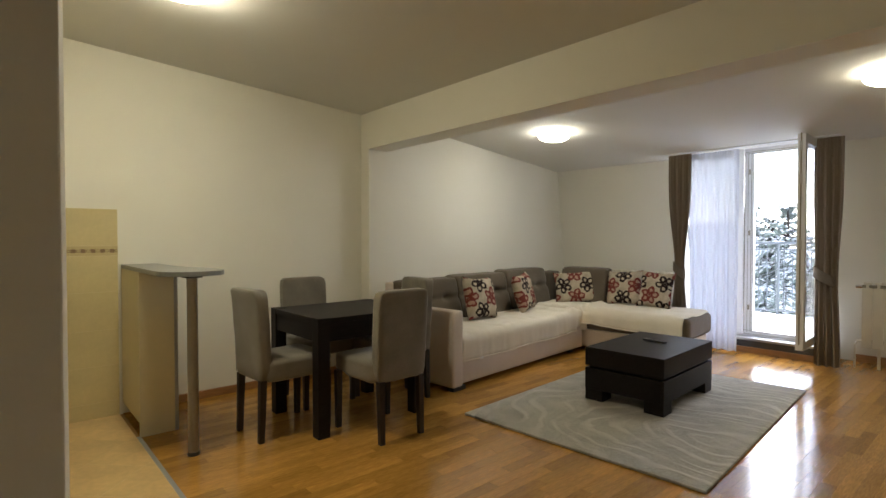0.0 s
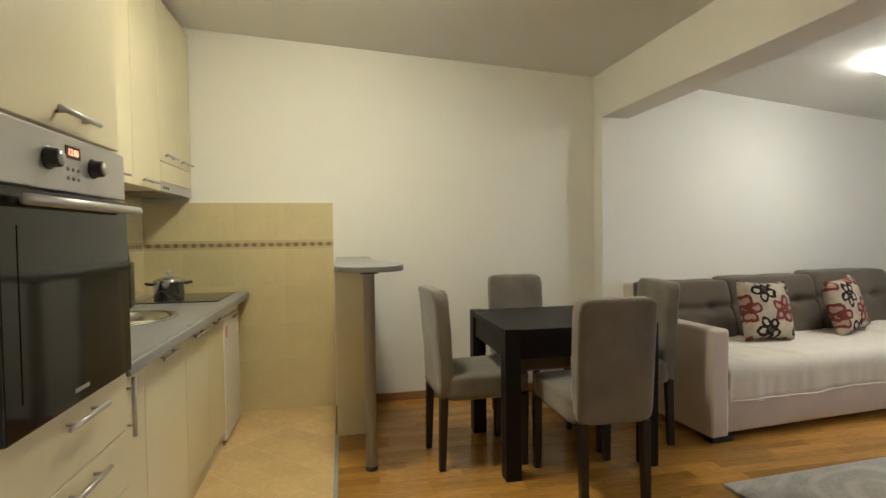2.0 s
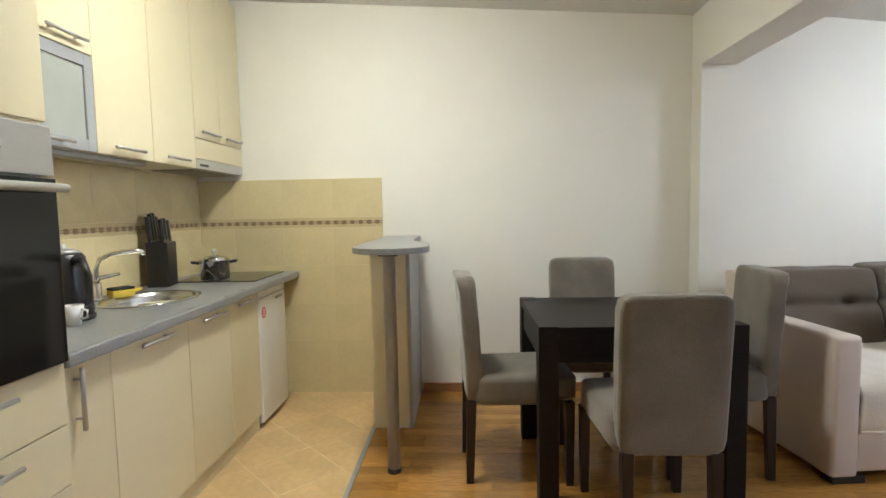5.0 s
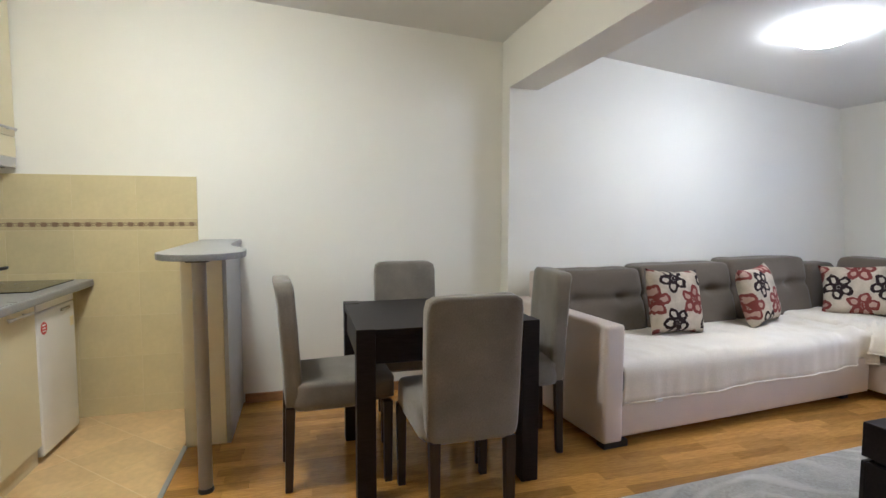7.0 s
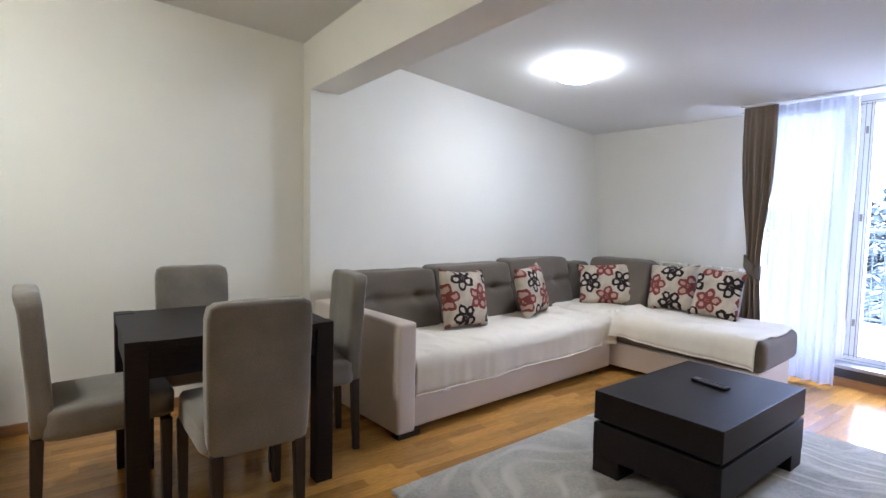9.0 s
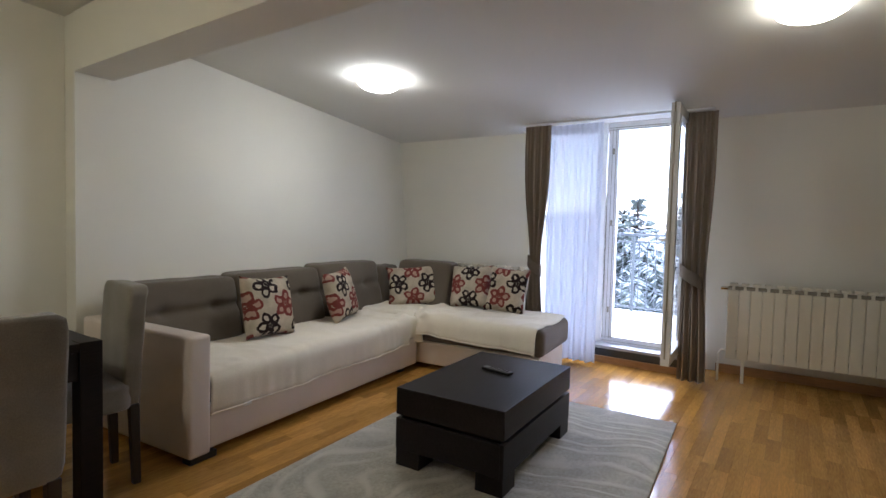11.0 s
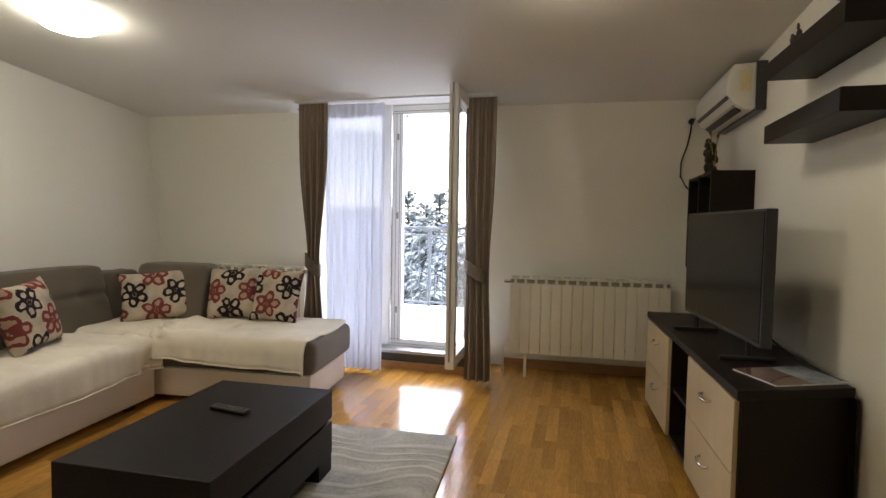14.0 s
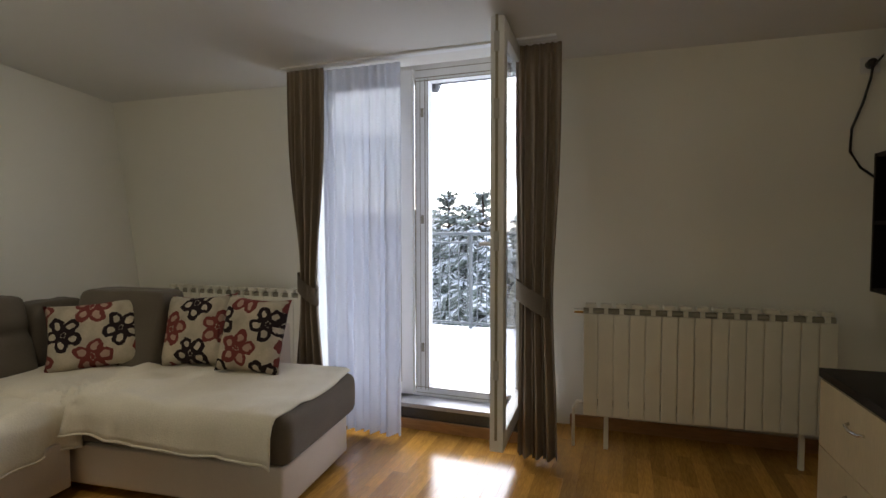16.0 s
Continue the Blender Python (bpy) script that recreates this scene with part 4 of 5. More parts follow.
M_LEAF = mat("yellow_green_leaf", (0.30, 0.26, 0.05), 0.5, grain=0.3, grain_scale=30)


def blob_statue(name, m, lumps, material, label):
    """One plain mesh of joined rounded lumps."""
    b = bmesh.new()
    for x, y, z, r, sz in lumps:
        q = bmesh.new()
        bmesh.ops.create_icosphere(q, subdivisions=2, radius=r)
        for v in q.verts:
            v.co = v.co * (1 + 0.25 * noise.noise(v.co * 40 + Vector((x * 30, z * 30, 0))))
            v.co.z *= sz
        bmesh.ops.translate(q, vec=(x, y, z), verts=q.verts)
        merge(b, q)
    ob = mesh_object(name, b, material, True)
    ob.matrix_world = m
    return tagged(ob, label, "figurine")


blob_statue("figurine", pose(4.86, -0.39, 1.9935), [(0, 0, 0.022, 0.026, 0.9), (0.0, 0.0, 0.052, 0.024, 0.9), (0.012, 0.012, 0.07, 0.018, 1.2), (-0.012, -0.01, 0.072, 0.016, 1.2), (0, 0, 0.095, 0.012, 1.6), (0.004, 0.003, 0.125, 0.006, 3.0), (0.02, 0.018, 0.09, 0.007, 1.5)], M_BRONZE, "small dark carved figurine on the upper shelf")
blob_statue("figurine", pose(4.40, -0.375, 1.9935), [(-0.05, 0, 0.03, 0.03, 0.95), (-0.085, 0.0, 0.024, 0.025, 0.95), (0.0, 0, 0.045, 0.014, 1.3), (0.025, 0, 0.06, 0.013, 1.2), (0.05, 0, 0.075, 0.012, 1.2), (0.075, 0, 0.088, 0.013, 1.0), (0.035, 0, 0.02, 0.012, 1.6), (0.05, 0, 0.045, 0.010, 1.8), (0.065, 0, 0.016, 0.012, 1.3)], M_BRONZE, "dark reclining carved ornament on the upper shelf")
blob_statue("statue", pose(6.17, -0.36, 1.5905) @ Matrix.Scale(1.25, 4), [(0, 0, 0.02, 0.028, 0.7), (0.02, 0.01, 0.055, 0.02, 1.6), (-0.03, 0.0, 0.045, 0.018, 1.8), (0.0, 0, 0.10, 0.034, 1.1), (0.03, 0.012, 0.135, 0.022, 1.2), (-0.035, 0, 0.125, 0.02, 1.3), (0.005, 0, 0.165, 0.028, 1.0), (0.03, 0.01, 0.195, 0.018, 1.2), (0.055, 0.01, 0.18, 0.014, 1.0), (-0.05, 0.0, 0.16, 0.014, 1.3), (-0.065, 0, 0.10, 0.012, 1.5)], M_BRONZE, "dark carved statue on the wall cabinet")
pl = thing("plant_sprig", pose(6.10, -0.37, 1.5905), "dry yellow-green sprig standing on the wall cabinet", "plant")
part("vase", lathe([(0, 0), (0.02, 0), (0.024, 0.015), (0.02, 0.04), (0.010, 0.055), (0.012, 0.062), (0, 0.06)], 16), M_BRONZE, pl, "small dark vase", True)
for i, (dx, dy, h) in enumerate(((-0.14, 0.02, 0.27), (0.05, 0.03, 0.25), (-0.06, 0.05, 0.30), (0.10, 0.01, 0.22))):
    st = part("stem", tube([(0, 0, 0.05), (dx * 0.35, dy * 0.5, h * 0.6), (dx, dy, h)], [0.004, 0.003, 0.002], 6), M_LEAF, pl)
    for k in range(3):
        lf = bmesh.new()
        f = 0.55 + 0.2 * k
        c = Vector((dx * f, dy * f, h * (0.4 + 0.6 * f)))
        d = Vector((dx, dy, 0.10 if k % 2 else -0.02)).normalized() * 0.055
        s = Vector((-d.y, d.x, 0.01)).normalized() * 0.011
        vs = [lf.verts.new(q) for q in (c, c + d * 0.5 + s, c + d, c + d * 0.5 - s + Vector((0, 0, 0.004)))]
        lf.faces.new(vs)
        bmesh.ops.solidify(lf, geom=lf.faces[:], thickness=0.0012)
        part("leaf", lf, M_LEAF, st, "yellow-green leaf")

# second radiator behind the chaise
rad2 = copy_thing(bpy.data.objects["radiator"], pose(6.42, 2.86, 0.0))
tagged(rad2, "cream radiator half hidden behind the chaise cushions")

# ---- beyond the terrace ----
# needle green lightened so that the bright outdoor haze sits in the colour
M_NEEDLE = mat("haze_paled_needles", (0.34, 0.38, 0.33), 0.7, grain=0.5, grain_scale=3, spec=0.2)
M_BARK = mat("tree_bark", (0.08, 0.06, 0.045), 0.9, grain=0.4, grain_scale=12, bump=0.6, bump_scale=20)


def conifer(x, y, top_z, spread, seed):
    """A snowy cedar: tapered trunk, drooping limbs in whorls, flat needle sprays and snow on them."""
    r = random.Random(seed)
    tr = thing("conifer_tree", pose(x, y, -9.0), "tall cedar with drooping snow-laden branches", "tree", "trees beyond the terrace")
    tz = top_z + 9.0
    part("trunk", tube([(0, 0, 0), (0.05, 0.02, tz * 0.4), (0, 0, tz * 0.75), (0.03, 0, tz)], [0.22, 0.16, 0.07, 0.012], 10), M_BARK, tr)
    limbs = bmesh.new()
    nv, nf, sv, sf = [], [], [], []
    z = tz - 0.3
    k = 0
    while z > tz - 6.5:
        depth = tz - z
        L = min(spread, 0.05 + depth * 0.5) * r.uniform(0.75, 1.15)
        zk = z
        for a in range(r.choice((6, 7, 8))):
            z = zk + r.uniform(-0.12, 0.10) * min(1, depth)
            th = k * 2.4 + a * 2 * math.pi / 7 + r.uniform(-0.4, 0.4)
            L = min(spread, 0.06 + depth * 0.40 + 0.12 * depth * depth) * r.uniform(0.55, 1.2)
            d = Vector((math.cos(th), math.sin(th), 0))
            s = Vector((-d.y, d.x, 0))
            rise = 1.3 if depth < 0.5 else (0.55 if depth < 1.2 else 0.15)
            pts = [Vector((0, 0, z)) + d * L * f + Vector((0, 0, L * (rise * f - 0.42 * f * f))) for f in (0, 0.35, 0.7, 1.0)]
            tube(pts, [0.03, 0.02, 0.012, 0.004], 5, limbs)
            m = int(12 + L * 30)
            for q in range(m):
                f = r.uniform(0.12, 1.0)
                p = Vector((0, 0, z)) + d * L * f + Vector((0, 0, L * (rise * f - 0.42 * f * f)))
                side = r.choice((-1, 1))
                ln = (0.13 + 0.22 * (1 - abs(f - 0.5))) * min(1, 0.10 + 0.8 * L) * r.uniform(0.6, 1.2)
                e = p + s * side * ln + d * ln * 0.6 + Vector((0, 0, -ln * r.uniform(0.15, 0.75)))
                w = (d * 0.022 - s * side * 0.008) * r.uniform(0.7, 1.4)
                up = Vector((0, 0, 0.01))
                i0 = len(nv)
                nv += [p - w, p + w, e + w * 0.25, e - w * 0.25, (p + e) / 2 + Vector((0, 0, -0.04)) + w * 0.2]
                nf += [(i0, i0 + 1, i0 + 2, i0 + 3), (i0, i0 + 4, i0 + 3)]
                if r.random() < (0.2 if depth < 0.9 else 0.62):
                    j0 = len(sv)
                    c = p + (e - p) * r.uniform(0.25, 0.7) + Vector((0, 0, 0.022))
                    g = (e - p) * r.uniform(0.22, 0.4)
                    ww = w * r.uniform(0.9, 1.5)
                    sv += [c - g - ww * 0.7, c - g + ww * 0.7, c + g + ww * 0.5, c + g - ww * 0.5, c + Vector((0, 0, 0.03))]
                    sf += [(j0, j0 + 1, j0 + 4), (j0 + 1, j0 + 2, j0 + 4), (j0 + 2, j0 + 3, j0 + 4), (j0 + 3, j0, j0 + 4)]
        z = zk - (0.12 + 0.05 * min(depth, 2))
        k += 1
    part("branching", limbs, M_BARK, tr)
    for name, vs, fs, mt in (("needles", nv, nf, M_NEEDLE), ("snow_cover", sv, sf, M_SNOW)):
        me = bpy.data.meshes.new(name)
        me.from_pydata(vs, [], fs)
        me.materials.append(mt)
        ob = new(name, me)
        ob.parent = tr
    return tr


conifer(15.0, 4.75, 2.2, 1.9, 1)
conifer(15.6, 5.6, 1.85, 1.8, 2)
conifer(14.8, 4.2, 1.9, 1.9, 7)
conifer(14.4, 3.75, 2.15, 2.0, 3)
conifer(16.5, 3.0, 2.4, 2.0, 4)
conifer(15.5, 6.8, 0.9, 1.7, 5)
conifer(16.2, 1.6, 1.6, 1.8, 6)

hs = thing("neighbour_house", pose(32, 17, -9.0), "distant snowy house with a grey-blue roof", "house")
M_FACADE = mat("grey_blue_render", (0.66, 0.73, 0.80), 0.8, stain=0.1, stain_scale=0.5)
part("wall", box(-4, -4, 0, 4, 4, 9.8), M_FACADE, hs)
part("roof", prism([(-4.4, -4.4), (4.4, -4.4), (4.4, 4.4), (-4.4, 4.4)], 9.8, lambda x, y: 10.9 if x < 0 else 11.4), M_SILL, hs)
M_PANE = mat("dark_window_pane", (0.05, 0.07, 0.09), 0.1, stain=0.2)
for zz in (1.2, 4.2, 7.2):
    for yy in (-3, -1, 1, 3):
        w = part("window", box(-4.06, yy - 0.6, zz, -3.99, yy + 0.6, zz + 1.5), M_PVC, hs)
        part("pane", box(-4.09, yy - 0.5, zz + 0.1, -4.065, yy + 0.5, zz + 1.4), M_PANE, w)

setting("roof_eaves", prism([(6.72, 0.2), (7.29, 0.2), (7.29, 3.4), (6.72, 3.4)], lambda x, y: 2.46 if x > 7 else 2.56, 2.66), M_SILL, "dark boarded eaves over the terrace door", "eaves")
gt = thing("eaves_gutter", pose(7.3, 0, 0), "dark eaves gutter above the terrace door", "gutter")
part("channel", tube([(0, 0.2, 2.425), (0, 2.26, 2.415)], 0.045, 12), M_SILL, gt, "", True)
part("end_cap", moved(lathe([(0, 0), (0.07, 0), (0.07, 0.05), (0.04, 0.07), (0, 0.07)], 16), pose(0, 2.26, 2.385, 90, 0, 0)), M_SILL, gt, "", True)
part("fascia", box(-0.009, 0.2, 2.43, 0.01, 3.4, 2.60), M_SILL, gt)
bn = thing("terrace_bin", pose(7.25, 2.62, 0.10), "blue plastic bin standing in the terrace snow", "bin")
M_BLUE = mat("blue_plastic", (0.10, 0.16, 0.35), 0.5, stain=0.1)
part("body", lathe([(0, 0), (0.10, 0), (0.13, 0.22), (0.135, 0.22), (0.135, 0.235), (0.12, 0.235), (0.095, 0.01), (0, 0.01)], 20), M_BLUE, bn, "", True)
part("rim", lathe([(0.128, 0.225), (0.142, 0.225), (0.142, 0.24), (0.128, 0.24), (0.128, 0.225)], 20), M_BLUE, bn, "", True)

# ---- kitchen ----
def bar_handle(cx, cy, cz, length, parent, axis="y", x=0.0):
    """A straight bar on two posts, standing off a front that faces +x."""
    h = length / 2
    d = Vector((0, 1, 0)) if axis == "y" else Vector((0, 0, 1))
    c = Vector((cx + 0.026, cy, cz))
    b = tube([c - d * h, c + d * h], 0.0072, 8)
    for k in (-0.62, 0.62):
        p = c + d * h * k
        tube([p - Vector((0.026, 0, 0)), p], 0.005, 6, b)
    return part("handle", b, M_STEEL, parent, "brushed steel bar handle", True)


FX = 0.232
KICK = 0.09


def base_unit(y0, y1, label, handle="top"):
    u = thing("base_cabinet", pose(0, 0, 0), label, "cabinet", "kitchen base units")
    if "sink" in label and "under" in label or "beside the sink" in label:
        for a, c in ((y0 + 0.002, y0 + 0.02), (y1 - 0.02, y1 - 0.002)):
            part("side", box(-0.39, a, KICK, FX - 0.02, c, 0.64), M_CREAM_EDGE, u)
        part("bottom", box(-0.39, y0 + 0.02, KICK, FX - 0.02, y1 - 0.02, KICK + 0.018), M_CREAM_EDGE, u)
    else:
        part("carcass", box(-0.39, y0 + 0.002, KICK, FX - 0.02, y1 - 0.002, 0.794), M_CREAM_EDGE, u)
    d = part("door", box(FX - 0.018, y0 + 0.0015, KICK + 0.005, FX, y1 - 0.0015, 0.790, 0.0015), M_CREAM, u)
    if handle == "top":
        bar_handle(FX, (y0 + y1) / 2, 0.764, 0.205, d)
    else:
        bar_handle(FX, y0 + 0.065, 0.685, 0.19, d, "z")
    part("plinth", box(FX - 0.034, y0, 0.0, FX - 0.020, y1, KICK - 0.002), M_CREAM_EDGE, u)
    return u


base_unit(2.18, 2.405, "narrow cream base cabinet with a vertical handle", "side")
base_unit(2.405, 2.876, "cream base cabinet under the sink")
base_unit(2.876, 3.255, "cream base cabinet beside the sink")
base_unit(3.255, 3.60, "cream base cabinet beside the small fridge")


def worktop():
    """A slab with an oval cut-out for the sink."""
    b = box(-0.395, 2.18, 0.797, 0.257, 2.86, 0.837)
    box(-0.395, 3.40, 0.797, 0.257, BACK_Y - 0.012, 0.837, bm=b)
    q = bmesh.new()
    cx, cy, n = -0.085, 3.13, 64
    x0, x1, y0, y1 = -0.395 - cx, 0.257 - cx, 2.86 - cy, 3.40 - cy
    rings = []
    for z in (0.837, 0.797):
        oval, rect = [], []
        for i in range(n):
            a = 2 * math.pi * (i + 0.5) / n
            c, s = math.cos(a), math.sin(a)
            oval.append(q.verts.new((cx + 0.205 * 0.93 * c, cy + 0.205 * 1.12 * s, z)))
            k = min((x1 / c) if c > 0 else (x0 / c), (y1 / s) if s > 0 else (y0 / s))
            rect.append(q.verts.new((cx + k * c, cy + k * s, z)))
        rings.append((oval, rect))
    for i in range(n):
        j = (i + 1) % n
        q.faces.new((rings[0][0][i], rings[0][0][j], rings[0][1][j], rings[0][1][i]))
        q.faces.new((rings[0][0][i], rings[1][0][i], rings[1][0][j], rings[0][0][j]))
    merge(b, q)
    box(0.2565, 2.18, 0.7965, 0.274, BACK_Y - 0.012, 0.8375, 0.008, 3, b)
    return setting("worktop", b, M_COUNTER, "grey laminate kitchen worktop with a rounded front edge", "worktop")


worktop()


def fridge():
    f = thing("fridge", pose(0, 0, 0), "small white under-counter fridge", "fridge")
    part("body", box(-0.37, 3.612, 0.02, 0.177, 4.03, 0.788, 0.006), M_FRIDGE, f)
    d = part("door", box(0.18, 3.612, 0.03, 0.234, 4.03, 0.745, 0.012, 3), M_FRIDGE, f, "", True)
    part("control_panel", box(0.18, 3.612, 0.75, 0.232, 4.03, 0.788, 0.004), M_FRIDGE, f)
    part("handle", box(0.234, 3.86, 0.71, 0.244, 3.96, 0.725, 0.003), M_RAD_DARK, d, "grey handle recess")
    part("badge", box(0.2335, 3.97, 0.61, 0.235, 4.01, 0.66), M_WGROUT, d, "small pale sticker")
    part("sticker", moved(lathe([(0, 0), (0.032, 0), (0.032, 0.0012), (0, 0.0012)], 24), pose(0.2342, 3.675, 0.66, 0, 90, 0)), M_RED, d, "round red sticker")
    for z in (0.645, 0.66, 0.675):
        part("sticker_text", box(0.2354, 3.66, z - 0.003, 0.2362, 3.69, z + 0.003), M_WHITE, d, "white lettering bars")
    for y in (3.64, 4.0):
        part("foot", moved(lathe([(0, 0), (0.018, 0), (0.018, 0.021), (0, 0.021)], 10), pose(0.12, y, 0)), M_BLACK, f)
    return f


fridge()


def oven_tower():
    u = thing("oven_cabinet", pose(0, 0, 0), "tall cream kitchen cabinet housing the oven", "cabinet")
    y0, y1 = 1.558, 2.176
    FX = 0.243
    part("carcass", box(-0.395, y0, KICK, FX, y1, 2.56), M_CREAM_EDGE, u)
    top_door = part("door", box(FX + 0.001, y0 + 0.002, 1.481, FX + 0.02, y1 - 0.002, 2.55, 0.002), M_CREAM, u)
    bar_handle(FX + 0.02, 1.896, 1.523, 0.20, top_door)
    for z0, z1 in ((KICK + 0.004, 0.464), (0.468, 0.639), (0.643, 0.815)):
        d = part("drawer_front", box(FX + 0.001, y0 + 0.002, z0, FX + 0.02, y1 - 0.002, z1, 0.002), M_CREAM, u)
        bar_handle(FX + 0.02, 1.894, z1 - 0.038, 0.20, d)
    part("plinth", box(FX - 0.06, y0, 0.0, FX - 0.04, y1, KICK - 0.002), M_CREAM_EDGE, u)
    return u


oven_tower()


def oven():
    o = thing("oven", pose(0.264, 0.004, -0.011), "built-in oven with steel panel and dark glass door", "oven")
    y0, y1 = 1.568, 2.170
    part("control_panel", box(-0.02, y0, 1.345, 0.012, y1, 1.479, 0.004), M_STEEL, o, "brushed steel control panel")
    d = part("door", box(-0.02, y0 + 0.003, 0.834, 0.018, y1 - 0.003, 1.338, 0.004), M_OVENGLASS, o, "dark glass door")
    part("window", box(0.0185, y0 + 0.06, 0.90, 0.0195, y1 - 0.06, 1.262), mat("oven_inner_glass", (0.016, 0.016, 0.014), 0.07, spec=0.5, stain=0.08, stain_scale=3), d, "slightly paler inner window")
    h = tube([(0.052, y0 + 0.03, 1.312), (0.052, y1 - 0.01, 1.312)], 0.012, 12)
    for y in (y0 + 0.08, y1 - 0.08):
        tube([(0.015, y, 1.312), (0.052, y, 1.312)], 0.008, 8, h)
    part("handle", h, M_STEEL, d, "steel bar handle", True)
    part("lettering", box(0.0185, 1.83, 0.862, 0.0195, 1.90, 0.872), M_STEEL, d, "small grey lettering bar")
    for y in (1.762, 1.97):
        k = part("knob", moved(lathe([(0, 0), (0.026, 0), (0.026, 0.004), (0.0225, 0.007), (0.021, 0.024), (0.018, 0.027), (0, 0.027)], 24), pose(0.012, y, 1.415, 0, 90, 0)), M_BLACK, o, "black rotary knob", True)
        part("knob_face", moved(lathe([(0, 0), (0.0165, 0), (0.0165, 0.002), (0, 0.003)], 24), pose(0.0388, y, 1.415, 0, 90, 0)), M_STEEL, k, "steel knob face", True)
    part("display", box(0.0118, 1.834, 1.426, 0.0138, 1.904, 1.456), M_BLACK, o, "black clock display")
    cu = bpy.data.curves.new("digits", "FONT")
    cu.body, cu.size, cu.align_x, cu.align_y = "12:00", 0.022, "CENTER", "CENTER"
    tmp = bpy.data.objects.new("digits", cu)
    me = bpy.data.meshes.new_from_object(tmp)
    bpy.data.objects.remove(tmp)
    bpy.data.curves.remove(cu)
    me.materials.clear()
    me.materials.append(M_LED)
    digits = tagged(new("clock_digits", me), "red glowing clock digits")
    digits.parent = o
    digits.matrix_local = Matrix.Translation((0.0142, 1.869, 1.441)) @ pose(0, 0, 0, 90, 0, 90)
    for z in (1.378, 1.400):
        for y in (1.844, 1.869, 1.894):
            part("button", moved(lathe([(0, 0), (0.005, 0), (0.004, 0.003), (0, 0.003)], 10), pose(0.012, y, z, 0, 90, 0)), M_RAD_DARK, o, "small round button")
    return o


oven()

UX, UB, UT = -0.08, 1.482, 2.575


def wall_unit(y0, y1, label, kind="door"):
    u = thing("wall_cabinet", pose(0, 0, 0), label, "cabinet", "kitchen wall units")
    z0 = UB if kind != "hood" else 1.545
    tz = UT - 0.004
    part("carcass", prism([(-0.395, y0 + 0.001), (UX - 0.02, y0 + 0.001), (UX - 0.02, y1 - 0.001), (-0.395, y1 - 0.001)], z0, tz), M_CREAM_EDGE, u)
    if kind == "door":
        d = part("door", box(UX - 0.018, y0 + 0.0015, z0, UX, y1 - 0.0015, UT, 0.0015), M_CREAM, u)
        bar_handle(UX, (y0 + y1) / 2 - 0.01, z0 + 0.034, 0.20, d)
    elif kind == "glass":
        d = part("flap_door", box(UX - 0.018, y0 + 0.0015, 1.864, UX, y1 - 0.0015, UT, 0.0015), M_CREAM, u)
        bar_handle(UX, y1 - 0.15, 1.904, 0.2, d)
        g = part("glass_door", box(UX - 0.014, y0 + 0.045, z0 + 0.045, UX - 0.008, y1 - 0.045, 1.814), M_FROST, u, "frosted glass pane in an aluminium frame")
        for a, b, c, e in ((y0 + 0.002, y0 + 0.047, z0, 1.858), (y1 - 0.047, y1 - 0.002, z0, 1.858), (y0 + 0.047, y1 - 0.047, z0, z0 + 0.047), (y0 + 0.047, y1 - 0.047, 1.812, 1.858)):
            part("frame_bar", box(UX - 0.018, a, c, UX, b, e, 0.002), M_ALU, g, "aluminium frame bar")
        bar_handle(UX, y0 + 0.42, z0 + 0.024, 0.18, g)
    else:
        ym = (y0 + y1) / 2
        for a, b in ((y0, ym), (ym, y1)):
            d = part("door", box(UX - 0.018, a + 0.0015, 1.655, UX, b - 0.0015, UT, 0.0015), M_CREAM, u)
            bar_handle(UX, (a + b) / 2, 1.69, 0.21, d)
        part("hood_flap", box(UX - 0.018, y0 + 0.0015, 1.54, UX, y1 - 0.0015, 1.65, 0.0015), M_CREAM, u, "cream hood front panel")
    return u


wall_unit(2.18, 2.843, "cream wall cabinet with a frosted glass door", "glass")
wall_unit(2.843, 3.222, "tall cream kitchen wall cabinet")
wall_unit(3.222, 3.61, "tall cream kitchen wall cabinet")
wall_unit(3.61, BACK_Y - 0.012, "cream wall cabinet above the cooker hood", "hood")
hood = thing("cooker_hood", pose(0, 0, 0), "slim grey steel cooker hood under the wall cabinet", "cooker hood")
part("body", prism([(-0.39, 3.614), (UX, 3.614), (UX, BACK_Y - 0.014), (-0.39, BACK_Y - 0.014)], 1.482, 1.538, bevel=0.003), M_STEEL, hood)
part("grease_filter", box(-0.36, 3.65, 1.476, -0.12, 4.17, 1.4815), M_RAD_DARK, hood, "dark grease filter")
part("switch_strip", box(UX - 0.001, 3.65, 1.498, UX + 0.001, 3.75, 1.512), M_BLACK, hood)
lightbar = thing("under_cabinet_light", pose(0, 0, 0), "slim grey under-cabinet light strip", "lamp")
part("housing", box(-0.20, 2.25, 1.461, -0.13, 3.24, 1.4815, 0.004), M_ALU, lightbar)


def sink():
    s = thing("sink", pose(-0.085, 3.13, 0.837), "oval stainless steel inset sink", "sink")
    b = lathe([(0.225, 0.001), (0.228, 0.004), (0.205, 0.006), (0.195, 0.001), (0.19, -0.03), (0.175, -0.12), (0.15, -0.145), (0, -0.15)], 40)
    for v in b.verts:
        v.co.y *= 1.12
        v.co.x *= 0.93
    part("bowl", b, mat("sink_steel", (0.50, 0.495, 0.48), 0.27, metal=0.95, grain=0.05, grain_scale=50), s, "", True)
    part("drain", lathe([(0, -0.149), (0.03, -0.149), (0.03, -0.144), (0, -0.144)], 20), M_RAD_DARK, s)
    return s


sink()


